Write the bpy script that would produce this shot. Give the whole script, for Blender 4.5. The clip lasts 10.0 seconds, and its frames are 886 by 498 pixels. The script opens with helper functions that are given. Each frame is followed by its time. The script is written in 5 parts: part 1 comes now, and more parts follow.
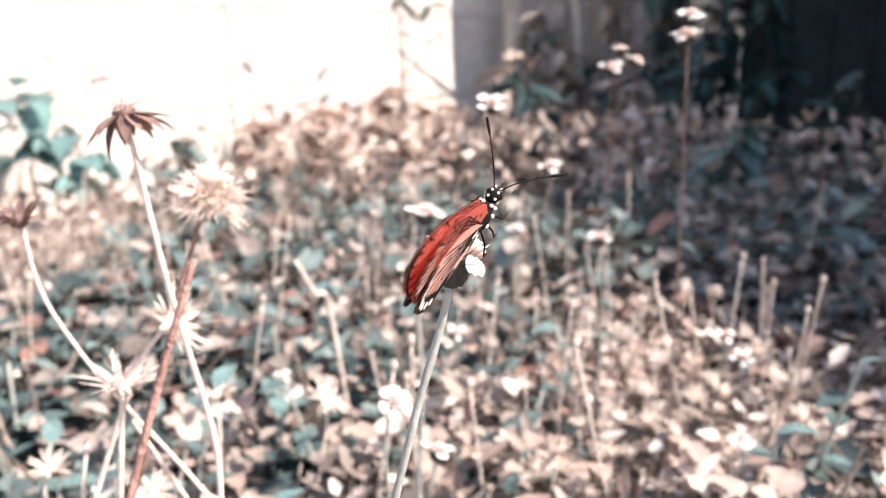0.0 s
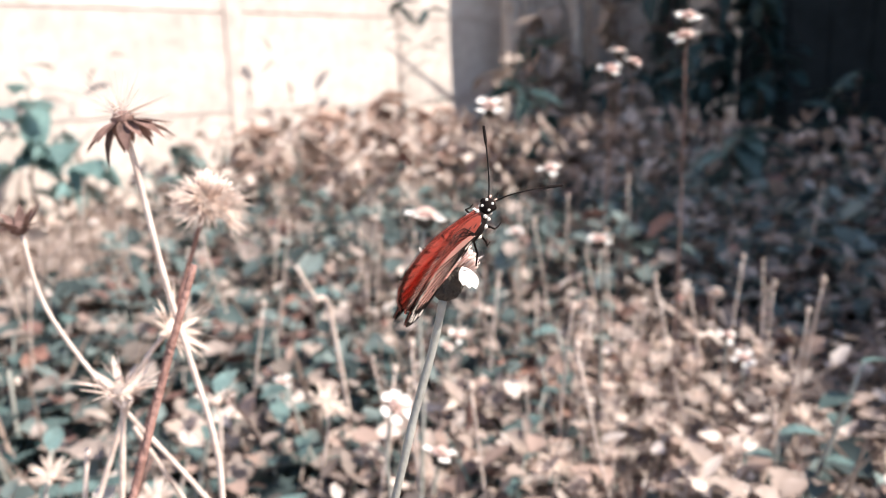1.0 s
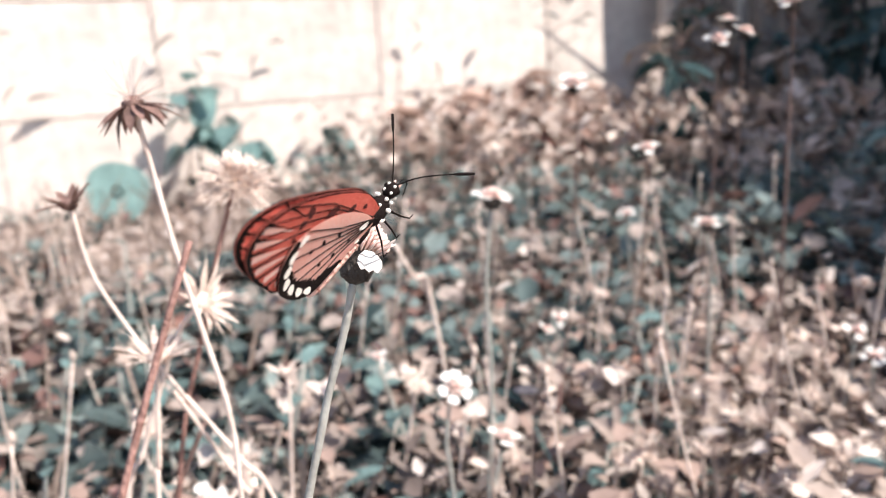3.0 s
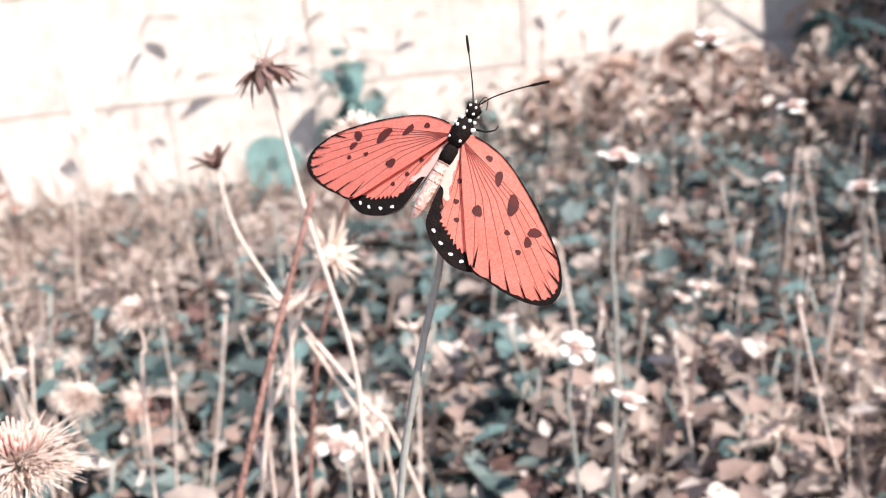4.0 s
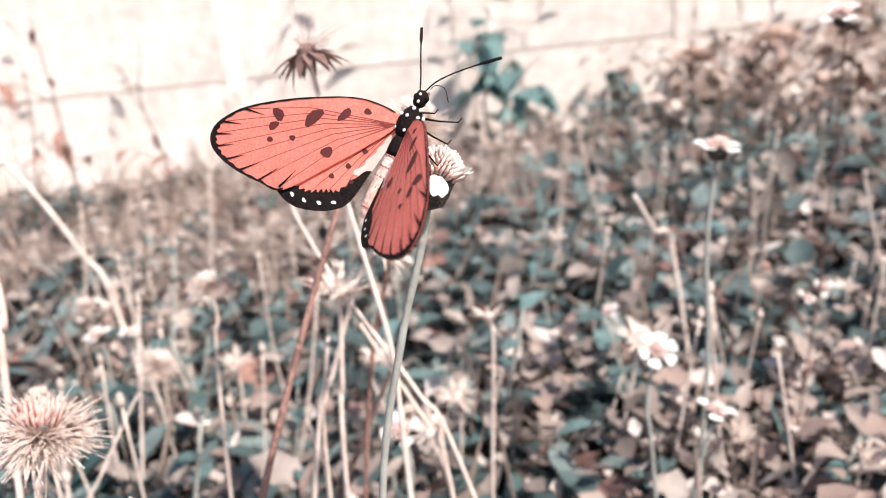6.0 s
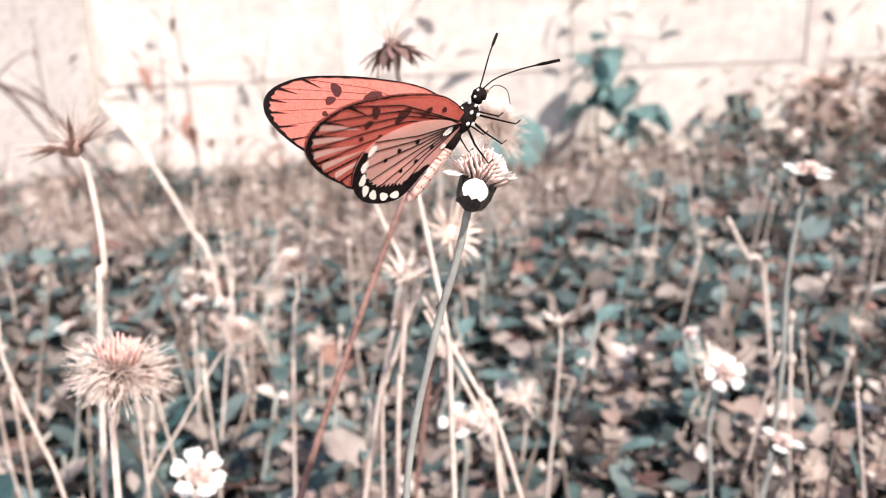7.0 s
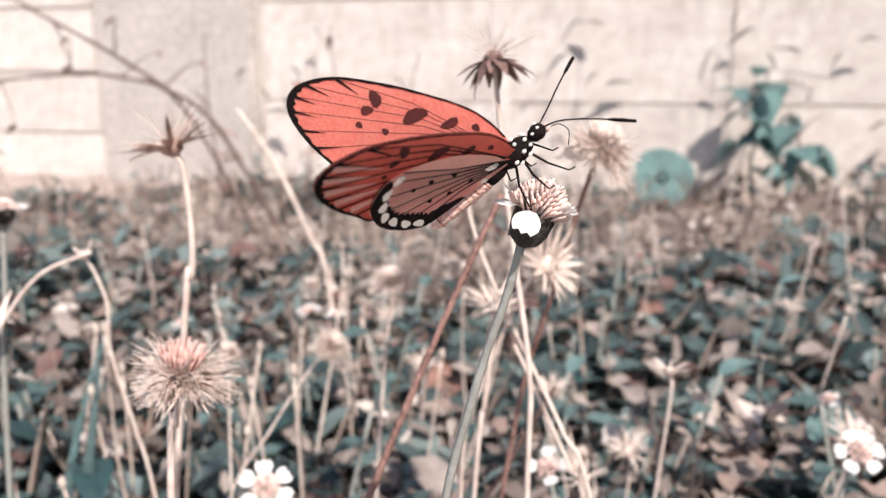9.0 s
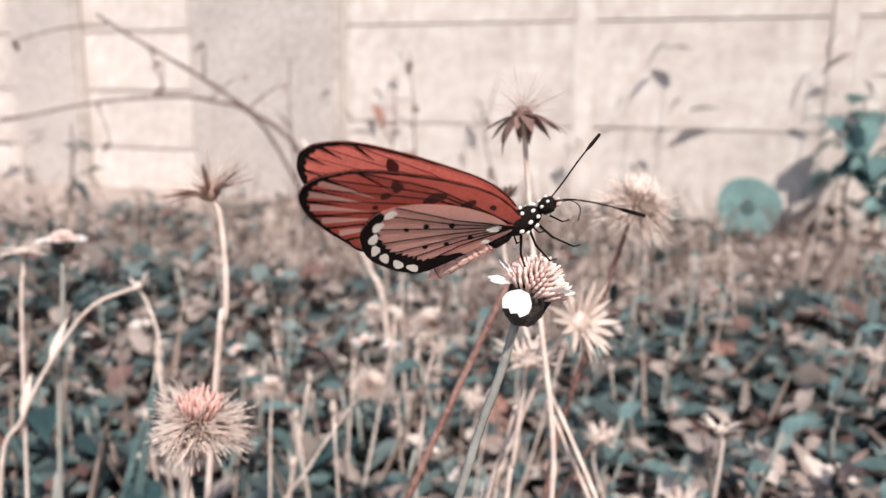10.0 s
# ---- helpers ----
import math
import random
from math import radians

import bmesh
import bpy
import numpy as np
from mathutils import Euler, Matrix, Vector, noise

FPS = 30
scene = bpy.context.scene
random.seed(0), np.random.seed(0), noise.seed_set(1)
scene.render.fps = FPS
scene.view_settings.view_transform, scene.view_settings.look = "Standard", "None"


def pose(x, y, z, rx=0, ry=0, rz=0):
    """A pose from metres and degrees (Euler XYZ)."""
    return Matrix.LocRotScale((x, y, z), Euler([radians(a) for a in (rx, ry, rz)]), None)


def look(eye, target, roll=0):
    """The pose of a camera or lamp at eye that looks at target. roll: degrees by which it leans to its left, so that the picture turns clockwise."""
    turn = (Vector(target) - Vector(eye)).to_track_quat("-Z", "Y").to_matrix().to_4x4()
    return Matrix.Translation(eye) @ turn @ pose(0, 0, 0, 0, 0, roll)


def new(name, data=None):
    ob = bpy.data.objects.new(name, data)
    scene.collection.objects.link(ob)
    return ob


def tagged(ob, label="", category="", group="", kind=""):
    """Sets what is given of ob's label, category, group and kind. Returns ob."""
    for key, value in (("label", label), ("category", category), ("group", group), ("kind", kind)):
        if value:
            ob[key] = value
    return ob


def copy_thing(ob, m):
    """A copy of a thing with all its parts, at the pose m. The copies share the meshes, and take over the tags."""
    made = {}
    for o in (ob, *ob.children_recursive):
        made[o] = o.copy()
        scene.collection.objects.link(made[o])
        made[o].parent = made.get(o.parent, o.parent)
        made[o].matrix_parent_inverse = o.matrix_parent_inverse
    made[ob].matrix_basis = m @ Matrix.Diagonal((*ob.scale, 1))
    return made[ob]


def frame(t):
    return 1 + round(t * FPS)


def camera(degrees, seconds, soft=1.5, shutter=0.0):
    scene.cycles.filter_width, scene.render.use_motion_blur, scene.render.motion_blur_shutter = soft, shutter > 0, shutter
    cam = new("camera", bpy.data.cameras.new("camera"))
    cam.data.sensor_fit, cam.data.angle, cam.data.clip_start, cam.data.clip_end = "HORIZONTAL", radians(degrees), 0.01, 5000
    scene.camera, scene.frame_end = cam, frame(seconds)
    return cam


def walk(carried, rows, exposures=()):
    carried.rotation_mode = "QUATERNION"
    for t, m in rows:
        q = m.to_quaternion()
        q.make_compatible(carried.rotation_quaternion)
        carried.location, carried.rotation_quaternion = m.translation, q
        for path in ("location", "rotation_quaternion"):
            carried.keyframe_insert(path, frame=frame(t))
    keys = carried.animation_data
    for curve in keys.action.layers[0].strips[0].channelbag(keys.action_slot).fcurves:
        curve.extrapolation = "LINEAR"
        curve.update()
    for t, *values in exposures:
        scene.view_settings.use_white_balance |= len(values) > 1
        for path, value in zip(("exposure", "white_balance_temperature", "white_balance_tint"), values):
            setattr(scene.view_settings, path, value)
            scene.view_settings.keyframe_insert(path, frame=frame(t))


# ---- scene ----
cam = camera(60.0, 10.0, soft=1.1)
cam.data.dof.use_dof = True
cam.data.dof.focus_distance = 0.120
cam.data.dof.aperture_fstop = 22.0
walk(cam, [
    (0.0, pose(-0.0809, -0.0915, 0.3115, 76.88, 0.94, -39.93)),
    (0.5, pose(-0.0807, -0.0930, 0.3146, 76.98, 1.13, -39.94)),
    (1.0, pose(-0.0809, -0.0915, 0.3115, 77.15, 1.42, -40.04)),
    (1.5, pose(-0.0701, -0.0930, 0.3094, 77.17, 2.06, -38.49)),
    (2.0, pose(-0.0543, -0.1039, 0.3150, 76.88, 1.93, -35.84)),
    (2.2, pose(-0.0543, -0.1054, 0.3150, 76.95, 2.35, -34.89)),
    (3.3, pose(-0.0438, -0.1162, 0.3083, 75.70, 3.63, -25.12)),
    (3.5, pose(-0.0438, -0.1193, 0.3083, 75.51, 4.15, -22.96)),
    (4.0, pose(-0.0408, -0.1209, 0.3051, 74.86, 5.29, -17.76)),
    (4.5, pose(-0.0302, -0.1178, 0.2999, 74.48, 6.29, -14.27)),
    (5.0, pose(-0.0268, -0.1132, 0.3060, 73.79, 5.62, -12.71)),
    (5.5, pose(-0.0207, -0.1162, 0.3042, 74.01, 5.93, -10.29)),
    (5.7, pose(-0.0174, -0.1132, 0.3071, 73.40, 5.64, -9.12)),
    (6.8, pose(0.0009, -0.1255, 0.3017, 75.02, 3.66, 0.61)),
    (7.0, pose(-0.0005, -0.1255, 0.3033, 74.96, 2.21, 2.07)),
    (7.5, pose(0.0056, -0.1255, 0.3015, 75.48, 1.91, 5.32)),
    (8.0, pose(0.0041, -0.1209, 0.3031, 76.35, 1.12, 6.88)),
    (8.5, pose(0.0057, -0.1147, 0.3030, 76.40, 0.91, 9.52)),
    (9.0, pose(0.0117, -0.1085, 0.2997, 77.03, -0.09, 13.25)),
    (9.5, pose(0.0210, -0.1023, 0.2993, 77.97, 0.05, 16.74)),
    (10.0, pose(0.0245, -0.0992, 0.3084, 78.41, -0.67, 19.55)),
], exposures=[(0.0, 1.82, 6720, 10), (0.5, 1.45, 6720, 10), (1.0, 1.41, 6720, 10), (1.5, 1.38, 6720, 10), (2.0, 1.72, 6720, 10), (2.2, 1.70, 6720, 10), (3.5, 1.22, 6500, 10), (4.0, 1.34, 6500, 10), (4.5, 1.30, 6500, 10), (5.5, 1.18, 6500, 10), (7.0, 1.19, 6500, 10), (7.5, 0.82, 6500, 10), (8.0, 0.91, 6500, 10), (8.5, 0.72, 6500, 10), (9.0, 0.88, 6500, 10), (9.5, 0.97, 6500, 10), (10.0, 0.72, 6500, 10)])

# ---- daylight ----
SUN_DIR = Vector((0.40, -0.52, 0.76)).normalized()
world = bpy.data.worlds.new("daylight")
scene.world = world
world.use_nodes = True
wn = world.node_tree
sky = wn.nodes.new("ShaderNodeTexSky")
sky.sky_type = "NISHITA"
sky.sun_disc = False
sky.sun_elevation = math.asin(SUN_DIR.z)
sky.sun_rotation = math.atan2(SUN_DIR.x, SUN_DIR.y)
wn.nodes["Background"].inputs[1].default_value = 0.10
wn.links.new(sky.outputs[0], wn.nodes["Background"].inputs[0])
sun_data = bpy.data.lights.new("sun", "SUN")
sun_data.energy = 3.9
sun_data.angle = radians(0.6)
sun_data.color = (1.0, 0.94, 0.88)
sun = new("sun", sun_data)
sun.matrix_world = look(SUN_DIR * 6, (0, 0, 0))


# ---- materials ----
def material(name, colour, colour2=None, rough=0.7, scale=60.0, fine=0.0, bump=0.0, clear=0.0, vary=0.0, island=0.0, ramp=None, gloss=0.3):
    """A surface with two-scale mottling, relief, per-piece variation and, for thin things, light shining through."""
    m = bpy.data.materials.new(name)
    m.use_nodes = True
    t = m.node_tree
    b = t.nodes["Principled BSDF"]
    b.inputs["Roughness"].default_value = rough
    b.inputs["Specular IOR Level"].default_value = gloss
    co = t.nodes.new("ShaderNodeTexCoord")
    n1 = t.nodes.new("ShaderNodeTexNoise")
    n1.inputs["Scale"].default_value = scale
    n1.inputs["Detail"].default_value = 5
    n1.inputs["Roughness"].default_value = 0.65
    t.links.new(co.outputs["Object"], n1.inputs["Vector"])
    mix = t.nodes.new("ShaderNodeMix")
    mix.data_type = "RGBA"
    mix.inputs[6].default_value = (*colour, 1)
    mix.inputs[7].default_value = (*(colour2 or [c * 0.6 for c in colour]), 1)
    rng = t.nodes.new("ShaderNodeMapRange")
    rng.inputs[1].default_value, rng.inputs[2].default_value = 0.35, 0.68
    t.links.new(n1.outputs[0], rng.inputs[0])
    t.links.new(rng.outputs[0], mix.inputs[0])
    out = mix.outputs[2]
    if ramp:
        geo = t.nodes.new("ShaderNodeNewGeometry")
        cr = t.nodes.new("ShaderNodeValToRGB")
        cr.color_ramp.interpolation = "CONSTANT"
        while len(cr.color_ramp.elements) < len(ramp):
            cr.color_ramp.elements.new(0.5)
        for e, (p, c) in zip(cr.color_ramp.elements, ramp):
            e.position, e.color = p, (*c, 1)
        t.links.new(geo.outputs["Random Per Island"], cr.inputs[0])
        mul = t.nodes.new("ShaderNodeMix")
        mul.data_type, mul.blend_type = "RGBA", "MULTIPLY"
        mul.inputs[0].default_value = 1.0
        t.links.new(cr.outputs[0], mul.inputs[6])
        t.links.new(out, mul.inputs[7])
        out = mul.outputs[2]
    if vary or island:
        hsv = t.nodes.new("ShaderNodeHueSaturation")
        mr = t.nodes.new("ShaderNodeMapRange")
        v = vary or island
        mr.inputs[3].default_value, mr.inputs[4].default_value = 1 - v, 1 + v
        src = t.nodes.new("ShaderNodeObjectInfo").outputs["Random"] if vary else t.nodes.new("ShaderNodeNewGeometry").outputs["Random Per Island"]
        t.links.new(src, mr.inputs[0])
        t.links.new(mr.outputs[0], hsv.inputs["Value"])
        t.links.new(out, hsv.inputs["Color"])
        out = hsv.outputs[0]
    if fine:
        n2 = t.nodes.new("ShaderNodeTexNoise")
        n2.inputs["Scale"].default_value = fine
        n2.inputs["Detail"].default_value = 3
        t.links.new(co.outputs["Object"], n2.inputs["Vector"])
        m2 = t.nodes.new("ShaderNodeMix")
        m2.data_type, m2.blend_type = "RGBA", "OVERLAY"
        m2.inputs[0].default_value = 0.45
        t.links.new(out, m2.inputs[6])
        t.links.new(n2.outputs[0], m2.inputs[7])
        out = m2.outputs[2]
    t.links.new(out, b.inputs["Base Color"])
    if bump:
        bp = t.nodes.new("ShaderNodeBump")
        bp.inputs["Strength"].default_value = bump
        bp.inputs["Distance"].default_value = 0.004
        t.links.new((n2 if fine else n1).outputs[0], bp.inputs["Height"])
        t.links.new(bp.outputs[0], b.inputs["Normal"])
    if clear:
        tr = t.nodes.new("ShaderNodeBsdfTranslucent")
        t.links.new(out, tr.inputs[0])
        ms = t.nodes.new("ShaderNodeMixShader")
        ms.inputs[0].default_value = clear
        t.links.new(b.outputs[0], ms.inputs[1])
        t.links.new(tr.outputs[0], ms.inputs[2])
        t.links.new(ms.outputs[0], t.nodes["Material Output"].inputs[0])
    return m


SOIL = material("soil", (0.44, 0.36, 0.32), (0.27, 0.205, 0.18), 0.95, 5, 140, 0.9)
PLASTER = material("limewashed concrete", (0.65, 0.575, 0.525), (0.48, 0.415, 0.375), 0.9, 3.0, 26, 0.15, vary=0.06)
PIER = material("grey cement render", (0.49, 0.435, 0.40), (0.41, 0.36, 0.33), 0.95, 5, 60, 0.4)
JOINT = material("grey mortar", (0.62, 0.55, 0.505), (0.50, 0.435, 0.395), 0.95, 30, 120, 0.4)
# near-black: deep shade under the shed is put into the wood's colour
SHADE_WOOD = material("boards blackened as shade", (0.022, 0.026, 0.028), (0.012, 0.014, 0.015), 0.85, 14, 90, 0.5)
BARK = material("grey bark", (0.45, 0.40, 0.365), (0.26, 0.225, 0.205), 0.95, 30, 160, 0.8)
LEAF = material("teal green leaf", (0.125, 0.193, 0.187), (0.08, 0.125, 0.122), 0.55, 90, 400, 0.3, 0.25, vary=0.35)
LEAF_PALE = material("pale teal leaf", (0.19, 0.30, 0.29), (0.12, 0.205, 0.20), 0.6, 60, 300, 0.2, 0.3, vary=0.3)
SPRIG_LEAF = material("limp grey-brown leaf", (0.24, 0.205, 0.185), (0.15, 0.14, 0.13), 0.75, 60, 300, 0.3, 0.2, vary=0.35)
# much darker than LEAF; on bushes by the shed it stands in for shade
LEAF_DARK = material("deep green leaf, also as shade", (0.03, 0.066, 0.068), (0.02, 0.04, 0.042), 0.5, 60, 300, 0.3, 0.2, vary=0.3)
COVER = material("low weed leaves", (1, 1, 1), (0.62, 0.62, 0.62), 0.6, 70, 0, 0, 0.22, island=0.3, ramp=[
    (0.0, (0.12, 0.167, 0.162)), (0.22, (0.08, 0.112, 0.112)), (0.38, (0.20, 0.25, 0.24)), (0.57, (0.19, 0.155, 0.135)), (0.68, (0.34, 0.275, 0.245)), (0.81, (0.16, 0.09, 0.078)), (0.91, (0.035, 0.05, 0.05))])
LITTER = material("dry plant litter", (1, 1, 1), (0.6, 0.58, 0.56), 0.8, 80, 0, 0, 0.15, island=0.3, ramp=[
    (0.0, (0.32, 0.26, 0.232)), (0.25, (0.20, 0.155, 0.138)), (0.45, (0.40, 0.335, 0.30)), (0.6, (0.11, 0.085, 0.078)), (0.76, (0.26, 0.185, 0.16)), (0.92, (0.55, 0.475, 0.435))])
LITTER_PALE = material("bleached litter", (1, 1, 1), (0.75, 0.73, 0.71), 0.8, 80, 0, 0, 0.15, island=0.2, ramp=[
    (0.0, (0.34, 0.285, 0.255)), (0.25, (0.25, 0.20, 0.18)), (0.45, (0.40, 0.34, 0.305)), (0.62, (0.19, 0.15, 0.135)), (0.76, (0.30, 0.23, 0.20)), (0.92, (0.50, 0.43, 0.395))])
GRASS = material("dry grass", (0.42, 0.33, 0.28), (0.28, 0.21, 0.18), 0.7, 60, 0, 0, 0.2, island=0.35)
STEM_GREEN = material("hairy green stem", (0.33, 0.325, 0.295), (0.25, 0.24, 0.215), 0.7, 160, 0, 0.2)
STEM_DRY = material("dry straw stem", (0.72, 0.60, 0.53), (0.55, 0.42, 0.36), 0.7, 120, 0, 0.3)
STEM_RED = material("reddish stem", (0.33, 0.185, 0.155), (0.19, 0.10, 0.082), 0.65, 110, 600, 0.4)
STEM_DARK = material("dark dry stem", (0.16, 0.10, 0.085), (0.08, 0.05, 0.045), 0.7, 110, 600, 0.4)
CUP = material("dark brownish bracts", (0.045, 0.038, 0.033), (0.022, 0.018, 0.016), 0.65, 250, 900, 0.4)
RAY = material("white ray petals", (0.86, 0.83, 0.80), (0.74, 0.70, 0.66), 0.6, 300, 0, 0, 0.3)
DISC = material("pink beige disc florets", (0.88, 0.71, 0.65), (0.76, 0.53, 0.47), 0.7, 500, 0, 0, 0.2, island=0.3)
BRACT = material("pale dry bracts", (0.72, 0.61, 0.54), (0.52, 0.40, 0.34), 0.6, 300, 0, 0, 0.2, vary=0.2)
BRACT_DARK = material("brown dry bracts", (0.22, 0.13, 0.11), (0.10, 0.06, 0.05), 0.7, 300, 0, 0, 0.1, vary=0.3)
PAPPUS = material("pale seed bristles", (0.90, 0.80, 0.74), (0.80, 0.67, 0.60), 0.7, 200, 0, 0, 0.45, island=0.2)
PAPPUS_PINK = material("pinkish seed bristles", (0.78, 0.52, 0.46), (0.58, 0.33, 0.28), 0.7, 200, 0, 0, 0.25, island=0.25)
# butterfly
WING_TOP = material("orange wing scales", (0.88, 0.30, 0.24), (0.82, 0.25, 0.19), 0.6, 220, 2500, 0.15, 0.5, gloss=0.2)
WING_LOW_FORE = material("dull red wing underside", (0.82, 0.29, 0.225), (0.72, 0.22, 0.165), 0.65, 220, 2500, 0.15, 0.6, gloss=0.2)
WING_LOW_HIND = material("pale pinkish wing underside", (0.96, 0.74, 0.65), (0.90, 0.64, 0.55), 0.65, 220, 2500, 0.15, 0.62, gloss=0.2)
WING_PALE = material("pale wing tip streaks", (0.96, 0.80, 0.72), (0.90, 0.68, 0.60), 0.65, 300, 0, 0, 0.55, gloss=0.2)
BLACK = material("black scales", (0.006, 0.004, 0.004), (0.014, 0.009, 0.008), 0.8, 400, 2500, 0.2, gloss=0.08)
SPOT = material("dark brown wing spots", (0.09, 0.014, 0.011), (0.05, 0.01, 0.01), 0.6, 600, 0, 0, 0.1)
WHITE = material("white scales", (0.86, 0.80, 0.74), (0.74, 0.68, 0.6), 0.6, 500)
ABDOMEN = material("pale pinkish abdomen scales", (0.80, 0.58, 0.50), (0.52, 0.25, 0.20), 0.7, 1100, 2000, 0.3)
ABDOMEN_BAND = material("reddish abdomen bands", (0.40, 0.17, 0.13), (0.16, 0.05, 0.04), 0.7, 900, 2000, 0.3)
VEIN_TOP = material("reddish wing veins", (0.26, 0.045, 0.035), (0.18, 0.03, 0.022), 0.65, 300)
DEAD_LEAF = material("dead brown leaf", (0.34, 0.19, 0.15), (0.20, 0.105, 0.085), 0.8, 60, 300, 0.5, 0.15, vary=0.25)
PALE_LEAF = material("bleached dry leaf", (0.58, 0.47, 0.41), (0.46, 0.36, 0.31), 0.8, 50, 300, 0.4, 0.2)
DRY_BUSH = material("tan withered leaves", (0.50, 0.36, 0.305), (0.36, 0.245, 0.20), 0.8, 40, 200, 0.4, 0.2, vary=0.25)
GREY_BUSH = material("grey-brown withered leaves", (0.40, 0.33, 0.29), (0.24, 0.19, 0.165), 0.8, 40, 200, 0.4, 0.15, vary=0.4)
HUSK = material("bleached husks", (1, 1, 1), (0.72, 0.70, 0.68), 0.8, 80, 0, 0, 0.2, island=0.3, ramp=[(0.0, (0.46, 0.365, 0.32)), (0.45, (0.34, 0.245, 0.21)), (0.75, (0.60, 0.51, 0.46))])
BRACT_TAN = material("tan dry bracts", (0.52, 0.36, 0.30), (0.30, 0.18, 0.145), 0.7, 300, 0, 0, 0.15, vary=0.35)


# ---- building tools ----
class Shape:
    """Collects vertices and faces of one mesh."""

    def __init__(self):
        self.v, self.f = [], []

    def add(self, verts, faces):
        n = len(self.v)
        self.v.extend(tuple(p) for p in verts)
        self.f.extend(tuple(i + n for i in f) for f in faces)
        return self

    def tube(self, pts, radii, seg=7, cap=True):
        pts = [Vector(p) for p in pts]
        rings, side = [], None
        for i, p in enumerate(pts):
            d = (pts[min(i + 1, len(pts) - 1)] - pts[max(i - 1, 0)]).normalized()
            if side is None:
                side = d.orthogonal().normalized()
            side = (side - d * side.dot(d)).normalized()
            up = d.cross(side)
            r = radii[i] if hasattr(radii, "__len__") else radii
            rings.append([p + (side * math.cos(a) + up * math.sin(a)) * r for a in (2 * math.pi * k / seg for k in range(seg))])
        faces = []
        for i in range(len(pts) - 1):
            for k in range(seg):
                a, b = i * seg + k, i * seg + (k + 1) % seg
                faces.append((a, b, b + seg, a + seg))
        if cap:
            faces.append(tuple(range(seg))[::-1])
            faces.append(tuple((len(pts) - 1) * seg + k for k in range(seg)))
        return self.add([q for r in rings for q in r], faces)

    def lathe(self, profile, seg=14, centre=(0, 0, 0), wobble=0.0, rnd=random):
        c = Vector(centre)
        verts, faces = [], []
        for r, z in profile:
            for k in range(seg):
                a = 2 * math.pi * k / seg
                rr = r * (1 + rnd.uniform(-wobble, wobble))
                verts.append(c + Vector((rr * math.cos(a), rr * math.sin(a), z)))
        for i in range(len(profile) - 1):
            for k in range(seg):
                a, b = i * seg + k, i * seg + (k + 1) % seg
                faces.append((a, b, b + seg, a + seg))
        return self.add(verts, faces)

    def leaf(self, m, length, width, fold=0.2, droop=0.25, steps=5, shape=0.0):
        """A blade along +x with a folded midrib and a drooping tip; m places it."""
        verts, faces = [], []
        for i in range(steps + 1):
            s = i / steps
            w = width / 2 * math.sin(math.pi * min(1, 0.06 + 0.94 * s) ** (0.75 + shape)) if i < steps else 0.0
            z = -droop * length * s * s
            for side in (-1, 0, 1):
                verts.append(m @ Vector((length * s, side * w, z + fold * w * abs(side))))
        for i in range(steps):
            for k in (0, 1):
                a = i * 3 + k
                faces.append((a, a + 1, a + 4, a + 3))
        return self.add(verts, faces)

    def mesh(self, name, mat, smooth=True):
        me = bpy.data.meshes.new(name)
        me.from_pydata(self.v, [], self.f)
        me.materials.append(mat)
        if smooth:
            me.polygons.foreach_set("use_smooth", [True] * len(me.polygons))
        me.update()
        return me


def part(name, shape, mat, parent=None, label="", smooth=True, at=None):
    data = shape if isinstance(shape, bpy.types.Mesh) else shape.mesh(name, mat, smooth)
    ob = new(name, data)
    if parent is not None:
        ob.parent = parent
    if at is not None:
        ob.matrix_basis = at
    if label:
        ob["label"] = label
    return ob


def box(shape, x0, x1, y0, y1, z0, z1, bevel=0.0):
    bm = bmesh.new()
    bmesh.ops.create_cube(bm, size=1)
    for v in bm.verts:
        v.co = Vector((x0 if v.co.x < 0 else x1, y0 if v.co.y < 0 else y1, z0 if v.co.z < 0 else z1))
    if bevel:
        bmesh.ops.bevel(bm, geom=bm.edges[:], offset=bevel, segments=2, affect="EDGES")
    bm.verts.ensure_lookup_table()
    shape.add([v.co[:] for v in bm.verts], [[v.index for v in f.verts] for f in bm.faces])
    bm.free()
    return shape


def smooth_line(pts, n=8):
    """A Catmull-Rom curve through points."""
    p = [Vector(q) for q in pts]
    p = [p[0] * 2 - p[1]] + p + [p[-1] * 2 - p[-2]]
    out = []
    for i in range(1, len(p) - 2):
        for k in range(n):
            s = k / n
            a, b, c, d = p[i - 1], p[i], p[i + 1], p[i + 2]
            out.append(0.5 * ((2 * b) + (c - a) * s + (2 * a - 5 * b + 4 * c - d) * s * s + (3 * b - a - 3 * c + d) * s ** 3))
    out.append(p[-2])
    return out


def sheet_mesh(name, verts, quads, mat):
    """A large mesh from numpy arrays."""
    me = bpy.data.meshes.new(name)
    me.vertices.add(len(verts))
    me.vertices.foreach_set("co", verts.astype(np.float32).ravel())
    me.loops.add(quads.size)
    me.loops.foreach_set("vertex_index", quads.astype(np.int32).ravel())
    me.polygons.add(len(quads))
    me.polygons.foreach_set("loop_start", np.arange(0, quads.size, 4, dtype=np.int32))
    me.polygons.foreach_set("use_smooth", np.ones(len(quads), dtype=bool))
    me.update(calc_edges=True)
    me.materials.append(mat)
    return me


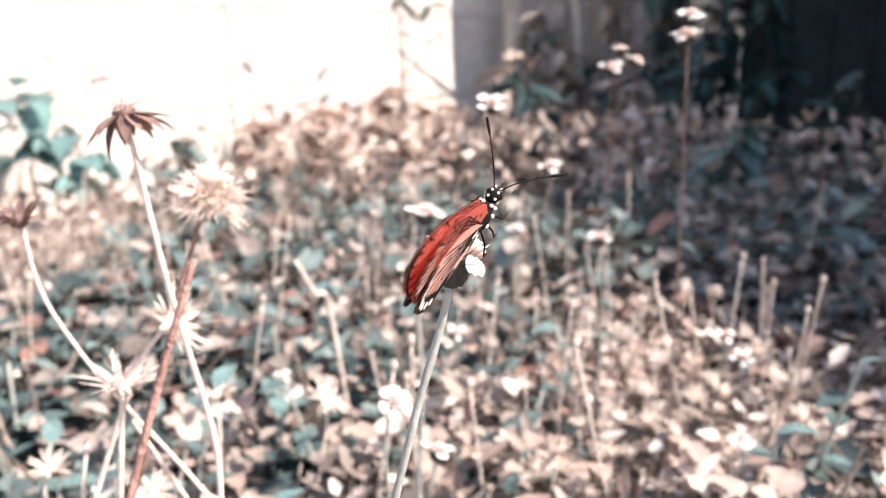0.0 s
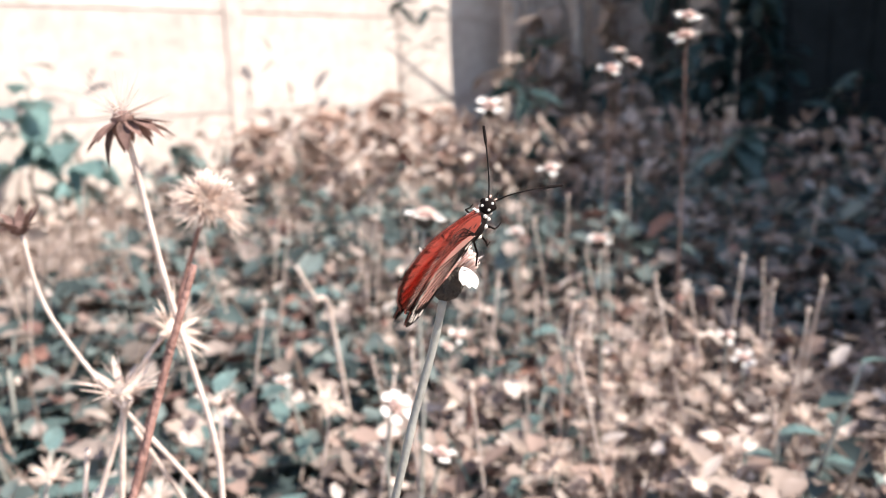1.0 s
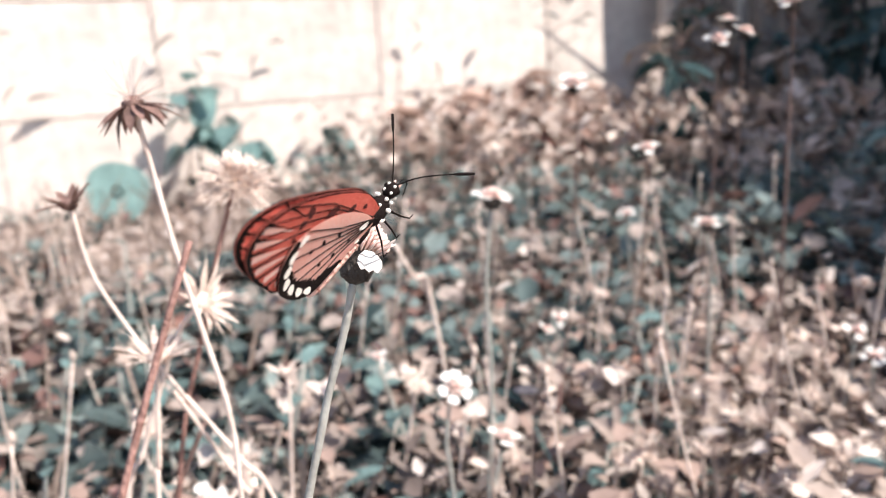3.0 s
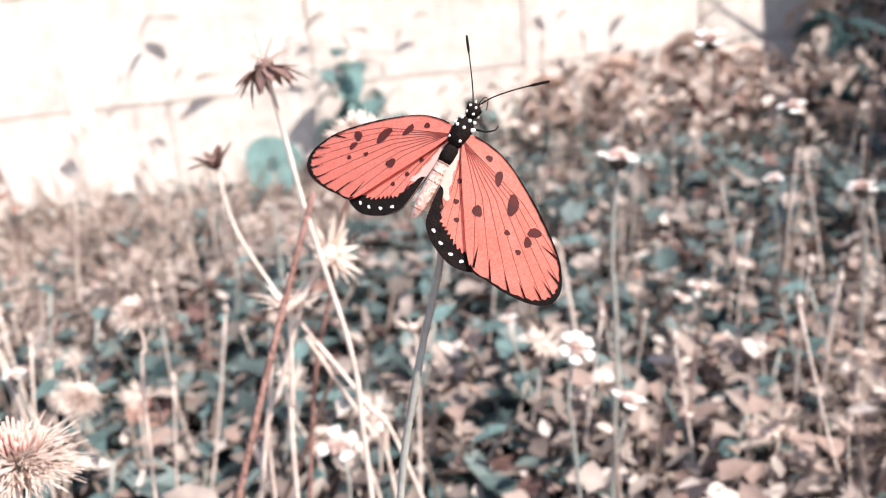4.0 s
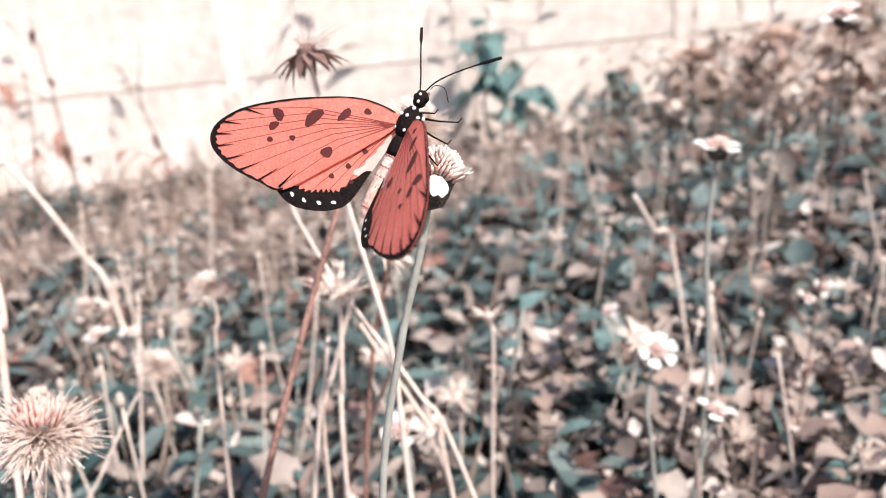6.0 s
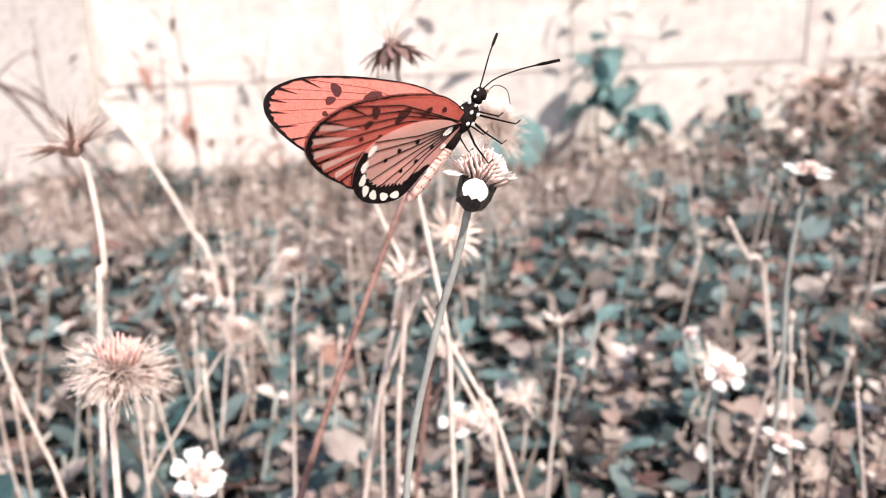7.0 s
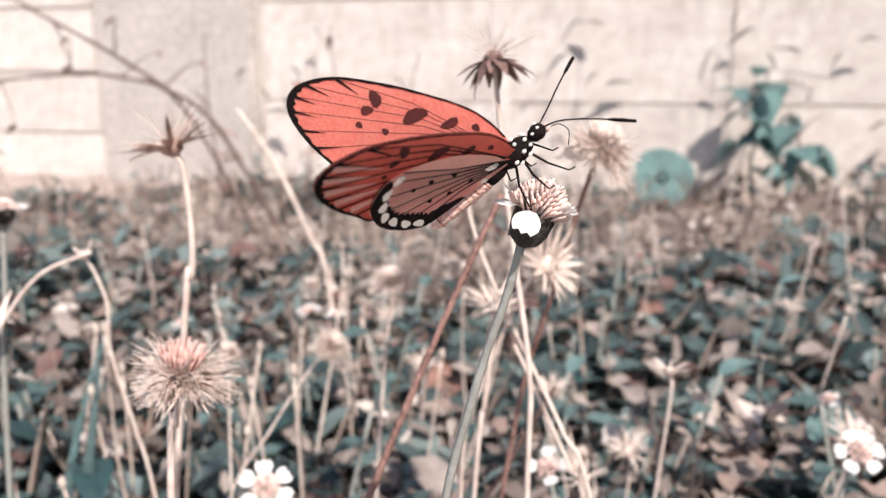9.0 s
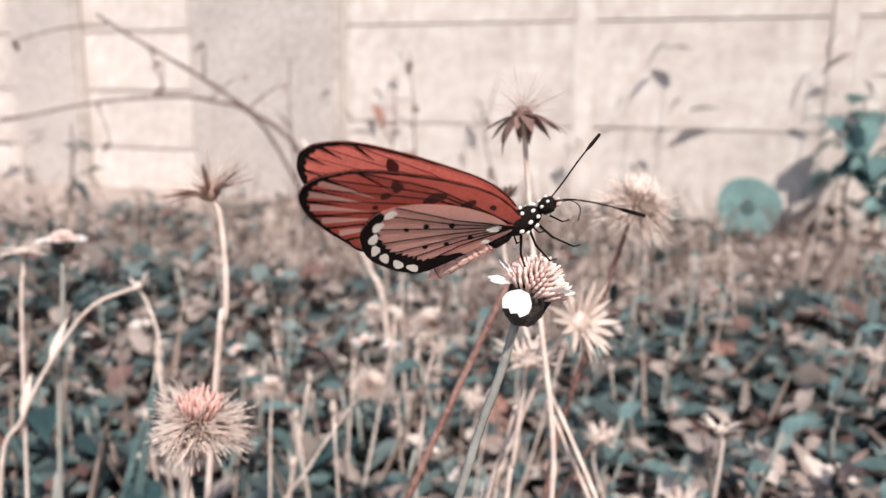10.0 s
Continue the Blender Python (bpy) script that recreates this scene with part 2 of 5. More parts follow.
def scatter(name, mat, places, lengths, widths, tilt, seed, fold=0.25, droop=0.3, label="", category="", blunt=0.35):
    """Thousands of small blades at places, as one object of kind stuff."""
    r = np.random.RandomState(seed)
    n = len(places)
    yaw = r.uniform(0, 2 * math.pi, n)
    pit = r.uniform(*tilt, n)
    rol = r.uniform(-0.6, 0.6, n)
    base = np.array([(0, 0, 0), (0.35, 0.5, fold * 0.5), (0.75, blunt, fold * blunt - droop * 0.5), (1, 0, -droop), (0.75, -blunt, fold * blunt - droop * 0.5), (0.35, -0.5, fold * 0.5)])
    loc = np.repeat(base[None], n, 0).copy()
    loc[:, :, 0] *= lengths[:, None]
    loc[:, :, 1] *= widths[:, None]
    loc[:, :, 2] *= widths[:, None]
    c, s = np.cos(rol)[:, None], np.sin(rol)[:, None]
    y, z = loc[:, :, 1] * c - loc[:, :, 2] * s, loc[:, :, 1] * s + loc[:, :, 2] * c
    x = loc[:, :, 0]
    c, s = np.cos(pit)[:, None], np.sin(pit)[:, None]
    x, z = x * c - z * s, x * s + z * c
    c, s = np.cos(yaw)[:, None], np.sin(yaw)[:, None]
    x, y = x * c - y * s, x * s + y * c
    v = np.stack([x, y, z], 2) + places[:, None, :]
    q = np.array([(0, 3, 2, 1), (0, 5, 4, 3)])
    quads = (q[None] + (np.arange(n) * 6)[:, None, None]).reshape(-1, 4)
    return tagged(new(name, sheet_mesh(name, v.reshape(-1, 3), quads, mat)), label, category, kind="stuff")


# ---- the setting: ground, back wall, shed added for its shade ----
def ground_height(x, y):
    return 0.012 * noise.noise((x * 2.1, y * 2.1, 0.3)) + 0.006 * noise.noise((x * 9, y * 9, 1.7))


def build_ground():
    xs = np.concatenate([[-400, -60, -12], np.linspace(-4, 4, 100), [12, 60, 400]])
    ys = np.concatenate([[-400, -60, -12], np.linspace(-3, 3, 76), [12, 60, 400]])
    v = np.array([(x, y, ground_height(x, y) if abs(x) < 5 and abs(y) < 4 else 0.0) for y in ys for x in xs])
    nx = len(xs)
    q = np.array([(j * nx + i, j * nx + i + 1, (j + 1) * nx + i + 1, (j + 1) * nx + i) for j in range(len(ys) - 1) for i in range(nx - 1)])
    g = new("ground", sheet_mesh("ground", v, q, SOIL))
    tagged(g, "reddish brown bare soil under low weeds", "ground", kind="structure")


WALL_Y = 1.85


def build_wall():
    r = random.Random(4)
    core = box(Shape(), -4.2, 4.6, WALL_Y + 0.006, WALL_Y + 0.2, -0.1, 2.1)
    wall = part("wall_back", core, JOINT, smooth=False)
    tagged(wall, "pale limewashed block wall with grey joints behind the weeds", "wall", kind="structure")
    courses = [-0.03, 0.225, 0.48, 0.735, 0.99, 1.245, 1.5, 1.755, 2.1]
    columns = [-0.97, -0.30, 0.27, 0.84, 1.41, 1.98, 2.55, 3.12, 3.69, 4.6]
    left_courses = [-0.03, 0.125, 0.30, 0.475, 0.65, 0.825, 1.0, 1.25, 1.5, 1.755, 2.1]

    def block(x0, x1, z0, z1):
        d = r.uniform(0.0, 0.002)
        s = box(Shape(), -(x1 - x0) / 2, (x1 - x0) / 2, -0.002 - d, 0.012, 0, z1 - z0, 0.0015)
        part("block", s, PLASTER, wall, at=pose((x0 + x1) / 2, WALL_Y, z0, 0, 0, r.uniform(-0.15, 0.15)), smooth=False)

    for z0, z1 in zip(courses, courses[1:]):
        for x0, x1 in zip(columns, columns[1:]):
            block(x0 + 0.0262, x1 - 0.0262, z0 + 0.0016, z1 - 0.0016)
    for z0, z1 in zip(left_courses, left_courses[1:]):
        for x0, x1 in ((-1.85, -1.45), (-2.75, -2.14), (-3.4, -2.76), (-4.2, -3.41)):
            block(x0, x1 - 0.01, z0 + 0.0028, z1 - 0.0028)
    for x0, x1 in ((-1.44, -0.96), (-2.13, -1.855)):
        part("pier", box(Shape(), x0, x1, WALL_Y - 0.035, WALL_Y + 0.012, -0.05, 2.1, 0.012), PIER, wall, "grey cement-rendered pier", smooth=False)
    for x in columns[1:-1]:
        part("rib", box(Shape(), x - 0.026, x + 0.026, WALL_Y - 0.006, WALL_Y + 0.012, -0.05, 2.1, 0.003), PLASTER, wall, "limewashed cement rib between blocks", smooth=False)


# the added shed's open edge runs along the direction ALONG; its unseen roof is there to shade the ground to that side
ALONG = Vector((0.467, 0.884, 0)).normalized()
ACROSS = Vector((ALONG.y, -ALONG.x, 0))


def build_shade_shed():
    shift = Vector((SUN_DIR.x, SUN_DIR.y, 0)) / SUN_DIR.z
    shed = tagged(new("open_shed"), "open-fronted timber shed beside the wall, added to shade that side", "shed")
    origin = Vector((0.63, 0.24, 0))
    frame_m = Matrix((ALONG, ACROSS, Vector((0, 0, 1)))).transposed().to_4x4()
    frame_m.translation = origin
    shed.matrix_basis = frame_m
    sl, sa = shift.dot(ALONG), shift.dot(ACROSS)
    h = 1.9
    e = sa * h
    # unseen board and roof, added only to cast the shadow
    part("shade_board", box(Shape(), sl * h - 1.1, sl * h + 0.75, e - 0.10, e - 0.002, h + 0.01, h + 0.04, 0.004), SHADE_WOOD, shed, "unseen board added along the eaves to widen the shade", smooth=False)
    part("roof", box(Shape(), sl * h - 1.1, 2.5, e, e + 2.6, h, h + 0.06, 0.01), SHADE_WOOD, shed, "unseen board roof added to shade the ground and wall", smooth=False)
    # boards added to block the sun and cover the pale wall
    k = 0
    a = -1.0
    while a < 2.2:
        part("board", box(Shape(), a, a + 0.145, 1.8, 1.825 + 0.004 * (k % 3), -0.05, h, 0.004), SHADE_WOOD, shed, smooth=False)
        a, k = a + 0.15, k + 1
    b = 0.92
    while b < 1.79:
        part("board", box(Shape(), 1.52, 1.545 + 0.004 * (k % 3), b, b + 0.145, -0.05, h, 0.004), SHADE_WOOD, shed, smooth=False)
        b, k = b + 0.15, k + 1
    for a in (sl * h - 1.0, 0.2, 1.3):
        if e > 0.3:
            part("post", box(Shape(), a - 0.04, a + 0.04, e + 0.9, e + 0.98, -0.05, h, 0.006), SHADE_WOOD, shed, smooth=False)


build_ground()
build_wall()
build_shade_shed()


# ---- low weeds, litter and grass ----
def field(n, seed, near, far, z0, z1, patch=None, power=1.0):
    """Places over the weed bed, thicker close by. patch: a test of the place that keeps some of them."""
    r = np.random.RandomState(seed)
    out = []
    while len(out) < n:
        d = near + (far - near) * r.rand() ** power
        a = radians(r.uniform(-68, 82))
        x, y = d * math.sin(a), d * math.cos(a) - 0.1
        if y > WALL_Y - 0.03 or (patch and not patch(x, y, r.rand())):
            continue
        out.append((x, y, ground_height(x, y) + z0 + (z1 - z0) * r.rand() ** 1.4))
    return np.array(out)


def dryness(x, y):
    """0 in lush patches, 1 in dry ones; the bed grows dry towards the shed's side close by."""
    d = 0.38 + 0.9 * noise.noise((x * 3.1 + 5, y * 3.1, 0)) + 0.9 * noise.noise((x * 10, y * 10, 4))
    if x > 0.15:
        d += 0.6 * max(0.0, 1 - abs(math.hypot(x, y) - 0.55) / 0.4) * min(1, (x - 0.15) / 0.25)
    return d


def sandy(x, y):
    """How far the bed thins out to pale dry ground before the wall."""
    edge = 0.78 + 0.3 * noise.noise((x * 1.3, 2.0, 0)) + 0.5 * max(0.0, x) - 0.28 * min(1.0, max(0.0, 0.1 - x) / 0.3)
    return min(1.0, max(0.0, (y - edge) / 0.35))


def lush(x, y, u):
    return u > 0.18 + 0.75 * dryness(x, y) + 0.58 * sandy(x, y)


def dry(x, y, u):
    return u < 0.2 + 0.9 * dryness(x, y) - 0.45 * sandy(x, y)


def low_far(p):
    """The growth sinks towards the wall, most of all on the side away from the shed."""
    k = 1 - np.clip((p[:, 1] - 0.55) / 0.5, 0, 1) * np.where(p[:, 0] < 0.25, 0.72, 0.35)
    q = p.copy()
    q[:, 2] *= k
    return q


def build_cover():
    r = np.random.RandomState(11)
    p = field(17000, 1, 0.22, 0.95, 0.0, 0.085, lush)
    n = len(p)
    scatter("weed_leaves", COVER, p, r.uniform(0.011, 0.036, n), r.uniform(0.010, 0.027, n), (-0.5, 0.9), 21, blunt=0.45, label="low teal-green weed leaves crowding the soil", category="weeds")
    p = low_far(field(19000, 2, 0.8, 2.1, 0.0, 0.12, lush))
    n = len(p)
    scatter("weed_leaves", COVER, p, r.uniform(0.015, 0.045, n), r.uniform(0.011, 0.030, n), (-0.5, 1.0), 22, blunt=0.45, label="low teal-green weed leaves in front of the wall", category="weeds")
    p = field(15000, 3, 0.22, 0.95, 0.0, 0.095, dry)
    n = len(p)
    scatter("dry_litter", LITTER, p, r.uniform(0.006, 0.024, n), r.uniform(0.004, 0.014, n), (-0.4, 0.9), 23, label="dry beige and brown leaf litter and seed husks", category="leaf litter")
    p = low_far(field(20000, 4, 0.8, 2.1, 0.0, 0.1, dry))
    n = len(p)
    scatter("dry_litter", LITTER_PALE, p, r.uniform(0.01, 0.032, n), r.uniform(0.005, 0.018, n), (-0.4, 0.8), 24, label="dry beige and brown leaf litter by the wall", category="leaf litter")
    p = field(1500, 7, 0.28, 0.62, 0.02, 0.11, lambda x, y, u: x > 0.06 and y < 0.4 and noise.noise((x * 14, y * 14, 9)) > 0.04 and u < 0.9)
    n = len(p)
    scatter("bleached_husks", HUSK, p, r.uniform(0.007, 0.024, n), r.uniform(0.006, 0.017, n), (-0.5, 0.9), 27, label="bleached husks and withered bracts in clumps", category="husks")
    p = field(3200, 8, 1.35, 2.15, 0.0, 0.21, lambda x, y, u: 0.55 < x < 1.6 and u < 0.55 + 0.9 * noise.noise((x * 7, y * 5, 3)))
    n = len(p)
    scatter("dry_tangle", HUSK, p, r.uniform(0.02, 0.055, n), r.uniform(0.008, 0.026, n), (-0.6, 1.3), 28, label="tangle of dry tan stalks and leaves before the wall", category="dry weeds")
    q = np.random.RandomState(9)
    around = [(x, y, ground_height(x, y) + 0.05 * q.rand()) for x, y in zip(q.uniform(-3.0, 2.6, 30000), q.uniform(-2.4, 1.8, 30000)) if math.hypot(x, y + 0.1) > 0.5 and not (y > 0.55 and x < 0.3) and not (y > -0.1 + 0.36 * abs(x) and math.hypot(x, y + 0.1) < 2.1)]
    p = np.array(around)
    n = len(p)
    scatter("weed_leaves", COVER, p, r.uniform(0.018, 0.044, n), r.uniform(0.012, 0.028, n), (-0.5, 0.8), 29, label="low teal-green weed leaves all round the bed", category="weeds")
    p = field(3500, 5, 0.28, 2.0, 0.0, 0.02)
    n = len(p)
    scatter("grass_blades", GRASS, p, r.uniform(0.05, 0.15, n), r.uniform(0.0012, 0.003, n), (0.7, 1.5), 25, fold=0.3, droop=4.0, label="thin dry grass blades among the weeds", category="grass")


def build_dry_stalks():
    """Thin upright stalks, each with a bend and a bare bud at its tip."""
    r = random.Random(26)
    kinds = []
    for i in range(7):
        k = tagged(new("dry_stalk"), "thin upright straw-coloured stalk among the weeds", "stalk", "thin dry stalks")
        h = r.uniform(0.09, 0.18)
        lean = Vector((r.uniform(-0.2, 0.2), r.uniform(-0.2, 0.2), 1)) * h
        line = smooth_line([lean, lean * 0.6 + Vector((r.uniform(-0.006, 0.006), 0, 0)), lean * 0.25, Vector((0, 0, -0.008))], 4)
        part("stem", Shape().tube(line, [0.0006 + 0.0005 * j / len(line) for j in range(len(line))], 5), STEM_DRY, k)
        part("bud", Shape().lathe([(0.0004, -0.002), (0.0016, 0.0), (0.0018, 0.002), (0.0009, 0.0045)], 6), BRACT, k, at=Matrix.Translation(lean))
        kinds.append(k)
    for i, (x, y, z) in enumerate(field(240, 6, 0.33, 1.3, 0.0, 0.001, power=1.3)):
        m = pose(x, y, z, 0, 0, r.uniform(0, 360))
        if i < len(kinds):
            kinds[i].matrix_basis = m
        else:
            copy_thing(kinds[r.randrange(len(kinds))], m)


def weed_plant(seed, mat, tall, leaves, size):
    """A low leafy weed: a stalk and leaves in loose pairs."""
    r = random.Random(seed)
    plant = new("weed_plant")
    lean = Vector((r.uniform(-0.25, 0.25), r.uniform(-0.25, 0.25), 1)) * tall
    line = smooth_line([(0, 0, -0.01), lean * 0.4 + Vector((r.uniform(-0.1, 0.1), r.uniform(-0.1, 0.1), 0)) * tall, lean], 5)
    part("stalk", Shape().tube(line, [0.0016 * (1.2 - 0.6 * i / len(line)) for i in range(len(line))], 5), STEM_GREEN, plant)
    for k in range(leaves):
        s = 0.25 + 0.75 * k / max(1, leaves - 1)
        p = line[min(len(line) - 1, int(s * (len(line) - 1)))]
        yaw = k * 2.4 + r.uniform(-0.4, 0.4)
        ln = size * r.uniform(0.7, 1.25) * (1.15 - 0.45 * s)
        m = Matrix.Translation(p) @ Euler((r.uniform(-0.3, 0.3), -r.uniform(0.0, 0.7), yaw)).to_matrix().to_4x4()
        part("leaf", Shape().leaf(m, ln, ln * r.uniform(0.42, 0.62), 0.25, r.uniform(0.15, 0.5)), mat, plant)
    return plant


def build_weeds():
    kinds = []
    for i in range(8):
        k = weed_plant(50 + i, LEAF if i != 5 else LEAF_DARK, (0.07, 0.1, 0.13, 0.085)[i % 4], (6, 8, 9, 7)[i % 4], (0.032, 0.04, 0.027, 0.045)[i % 4])
        tagged(k, "low broad-leaved weed with dull teal-green leaves", "weed", "weeds in the bed")
        kinds.append(k)
    r = random.Random(77)
    spots = []
    while len(spots) < 250:
        d = 0.34 + 1.55 * r.random() ** 1.6
        a = radians(r.uniform(-64, 78))
        x, y = d * math.sin(a), d * math.cos(a) - 0.1
        if y < WALL_Y - 0.08 and r.random() > 0.2 + 0.6 * dryness(x, y) + 0.5 * sandy(x, y):
            spots.append((x, y))
    for i, (x, y) in enumerate(spots):
        m = pose(x, y, ground_height(x, y), 0, 0, r.uniform(0, 360))
        if i < len(kinds):
            kinds[i].matrix_basis = m
        else:
            s = r.uniform(0.75, 1.25) * (1.0 if math.hypot(x, y) < 1 or x < 0.2 else 1.35)
            copy_thing(kinds[r.randrange(len(kinds))], m).scale = (s, s, s)


build_cover()
build_dry_stalks()
build_weeds()


# ---- wiry flower stalks: open daisies, spent heads, seed globes ----
def stalk_mesh(points, mat, r0=0.0008, r1=0.0011):
    line = smooth_line(points, 6)
    n = len(line)
    return Shape().tube(line, [r0 + (r1 - r0) * i / n + 0.00004 * math.sin(i * 1.7) for i in range(n)], 7)


def head_frame(points, tilt=(0, 0)):
    """The pose of a head on its stalk's top, along the stalk, with a lean of its own."""
    p = Vector(points[0])
    d = (p - Vector(points[1])).normalized()
    x = (Vector((1, 0, 0)) - d * d.x).normalized()
    q = Matrix((x, d.cross(x), d)).transposed().to_4x4()
    return Matrix.Translation(p) @ Euler((radians(tilt[0]), radians(tilt[1]), 0)).to_matrix().to_4x4() @ q


def ray_petal(length, width, lobes=3):
    """A short white ray with a lobed tip, along +x."""
    s = Shape()
    cols, rows = 13, 6
    for i in range(rows + 1):
        u = i / rows
        for k in range(cols):
            w = (k / (cols - 1) - 0.5) * 2
            half = width / 2 * (0.3 + 0.7 * math.sin(min(1, u * 1.25) * math.pi / 2))
            tip = length * (1 - 0.15 * math.sin(lobes * math.pi * w / 2 + math.pi / 2 * (lobes % 2 == 0)) ** 2 - 0.16 * w ** 4)
            s.v.append((tip * u, w * half, 0.10 * length * math.sin(u * 2.4) + 0.12 * half * w * w + 0.02 * length * math.cos(lobes * math.pi * w) * u))
    for i in range(rows):
        for k in range(cols - 1):
            a = i * cols + k
            s.f.append((a, a + 1, a + 1 + cols, a + cols))
    return s


def daisy(name, points, size, label, tilt=(0, 0), stem=None, rays=5, seed=0, gap=None, droop=None, big=1.0, thin=1.0, slim=1.0, tall=1.0, florets=80):
    """An open daisy: stalk, dark cup of bracts, domed disc of florets, a few broad white rays."""
    r = random.Random(seed)
    base = Vector(points[-1])
    base.z = ground_height(base.x, base.y) if base.z < 0.02 else base.z
    thing = tagged(new(name), label, "flower", "daisies in the weeds")
    thing.matrix_basis = Matrix.Translation(base)
    pts = [Vector(p) - base for p in points]
    part("stem", stalk_mesh(pts, stem or STEM_GREEN, size * 0.075 * thin, size * 0.095 * thin), stem or STEM_GREEN, thing)
    m = head_frame(pts, tilt)
    cup = Shape().lathe([(slim * q * size, h * size) for q, h in ((0.06, -0.02), (0.24, 0.06), (0.33, 0.22), (0.34, 0.42), (0.28, 0.46))], 20, wobble=0.02, rnd=r)
    part("involucre", cup, CUP, thing, "dark green cup of hairy bracts", at=m)
    for k in range(9):
        lm = Matrix.Rotation(k * 2 * math.pi / 9, 4, "Z") @ Matrix.Translation((size * 0.27 * slim, 0, size * 0.05)) @ Matrix.Rotation(-1.35, 4, "Y")
        part("bract", Shape().leaf(lm, size * 0.5, size * 0.24 * slim, 0.1, -0.05, 4), CUP, thing, at=m)
    disc = Shape()
    for k in range(florets):
        a, q = k * 2.39996, math.sqrt((k + 0.5) / florets)
        p = Vector((math.cos(a) * q * size * 0.32, math.sin(a) * q * size * 0.32, size * (0.46 + 0.2 * tall * (1 - q * q))))
        out = Vector((p.x * 1.4, p.y * 1.4, size * 0.3)).normalized()
        disc.tube([p - out * size * 0.1, p + out * size * 0.06, p + out * size * (0.1 + 0.05 * r.random())], [size * w for w in ((0.022, 0.036, 0.024) if florets < 100 else (0.014, 0.023, 0.013))], 5)
    part("disc", disc, DISC, thing, "pinkish beige domed disc of florets", at=m)["kind"] = "stuff"
    petal = ray_petal(size * 0.46 * big, size * 0.5 * big).mesh("petal", RAY)
    for k in range(rays):
        a = (gap[k] if gap else k * 360 / rays + r.uniform(-12, 12))
        bend = droop[k] if droop else r.uniform(-25, 15)
        pm = m @ Matrix.Rotation(radians(a), 4, "Z") @ Matrix.Translation((size * slim * (0.33 if bend < 30 else 0.37 / slim ** 0.8), 0, size * 0.45)) @ Matrix.Rotation(radians(bend), 4, "Y")
        part("petal", petal, RAY, thing, at=pm)
    return thing


def spent_head(name, points, size, label, bracts=13, spread=70, mat=None, tilt=(0, 0), stem=None, seed=0, bristles=0, rise=0.5, category="seed head", thick=1.0):
    """A dry head: a small knob with narrow bracts that stand out or hang, and what is left of its bristles."""
    mat = mat or BRACT
    r = random.Random(seed)
    base = Vector(points[-1])
    base.z = ground_height(base.x, base.y) if base.z < 0.02 else base.z
    thing = tagged(new(name), label, category, "dry seed heads")
    thing.matrix_basis = Matrix.Translation(base)
    pts = [Vector(p) - base for p in points]
    part("stem", stalk_mesh(pts, stem or STEM_DRY, size * 0.034 * thick, size * 0.046 * thick), stem or STEM_DRY, thing)
    m = head_frame(pts, tilt)
    part("receptacle", Shape().lathe([(size * 0.04, -size * 0.06), (size * 0.13, 0), (size * 0.15, size * 0.07), (size * 0.09, size * 0.14), (0.0001, size * 0.16)], 10, wobble=0.08, rnd=r), BRACT_DARK if mat is BRACT_DARK else mat, thing, at=m)
    for k in range(bracts):
        a = k * 2 * math.pi / bracts + r.uniform(-0.15, 0.15)
        el = radians(90 - spread + r.uniform(-22, 22))
        ln = size * r.uniform(0.42, 0.62)
        lm = Matrix.Rotation(a, 4, "Z") @ Matrix.Translation((size * 0.1, 0, size * 0.04)) @ Matrix.Rotation(-el, 4, "Y")
        part("bract", Shape().leaf(lm, ln, size * r.uniform(0.07, 0.11) * (1.7 if mat is BRACT_DARK else 1.0), 0.35, r.uniform(-0.1, 0.3), 4), mat, thing, at=m)
    if bristles:
        s = Shape()
        for k in range(bristles):
            z = r.uniform(-0.1, 1) if rise >= 0.5 else r.uniform(-0.5, 1)
            a = r.uniform(0, 2 * math.pi)
            d = Vector((math.cos(a) * math.sqrt(1 - z * z), math.sin(a) * math.sqrt(1 - z * z), z))
            p = d * size * 0.08 + Vector((0, 0, size * 0.1))
            s.tube([p, p + d * size * r.uniform(0.4, 0.62)], [size * 0.006, size * 0.002], 3, cap=False)
        part("bristles", s, PAPPUS, thing, "fine pale seed bristles", at=m)["kind"] = "stuff"
    return thing


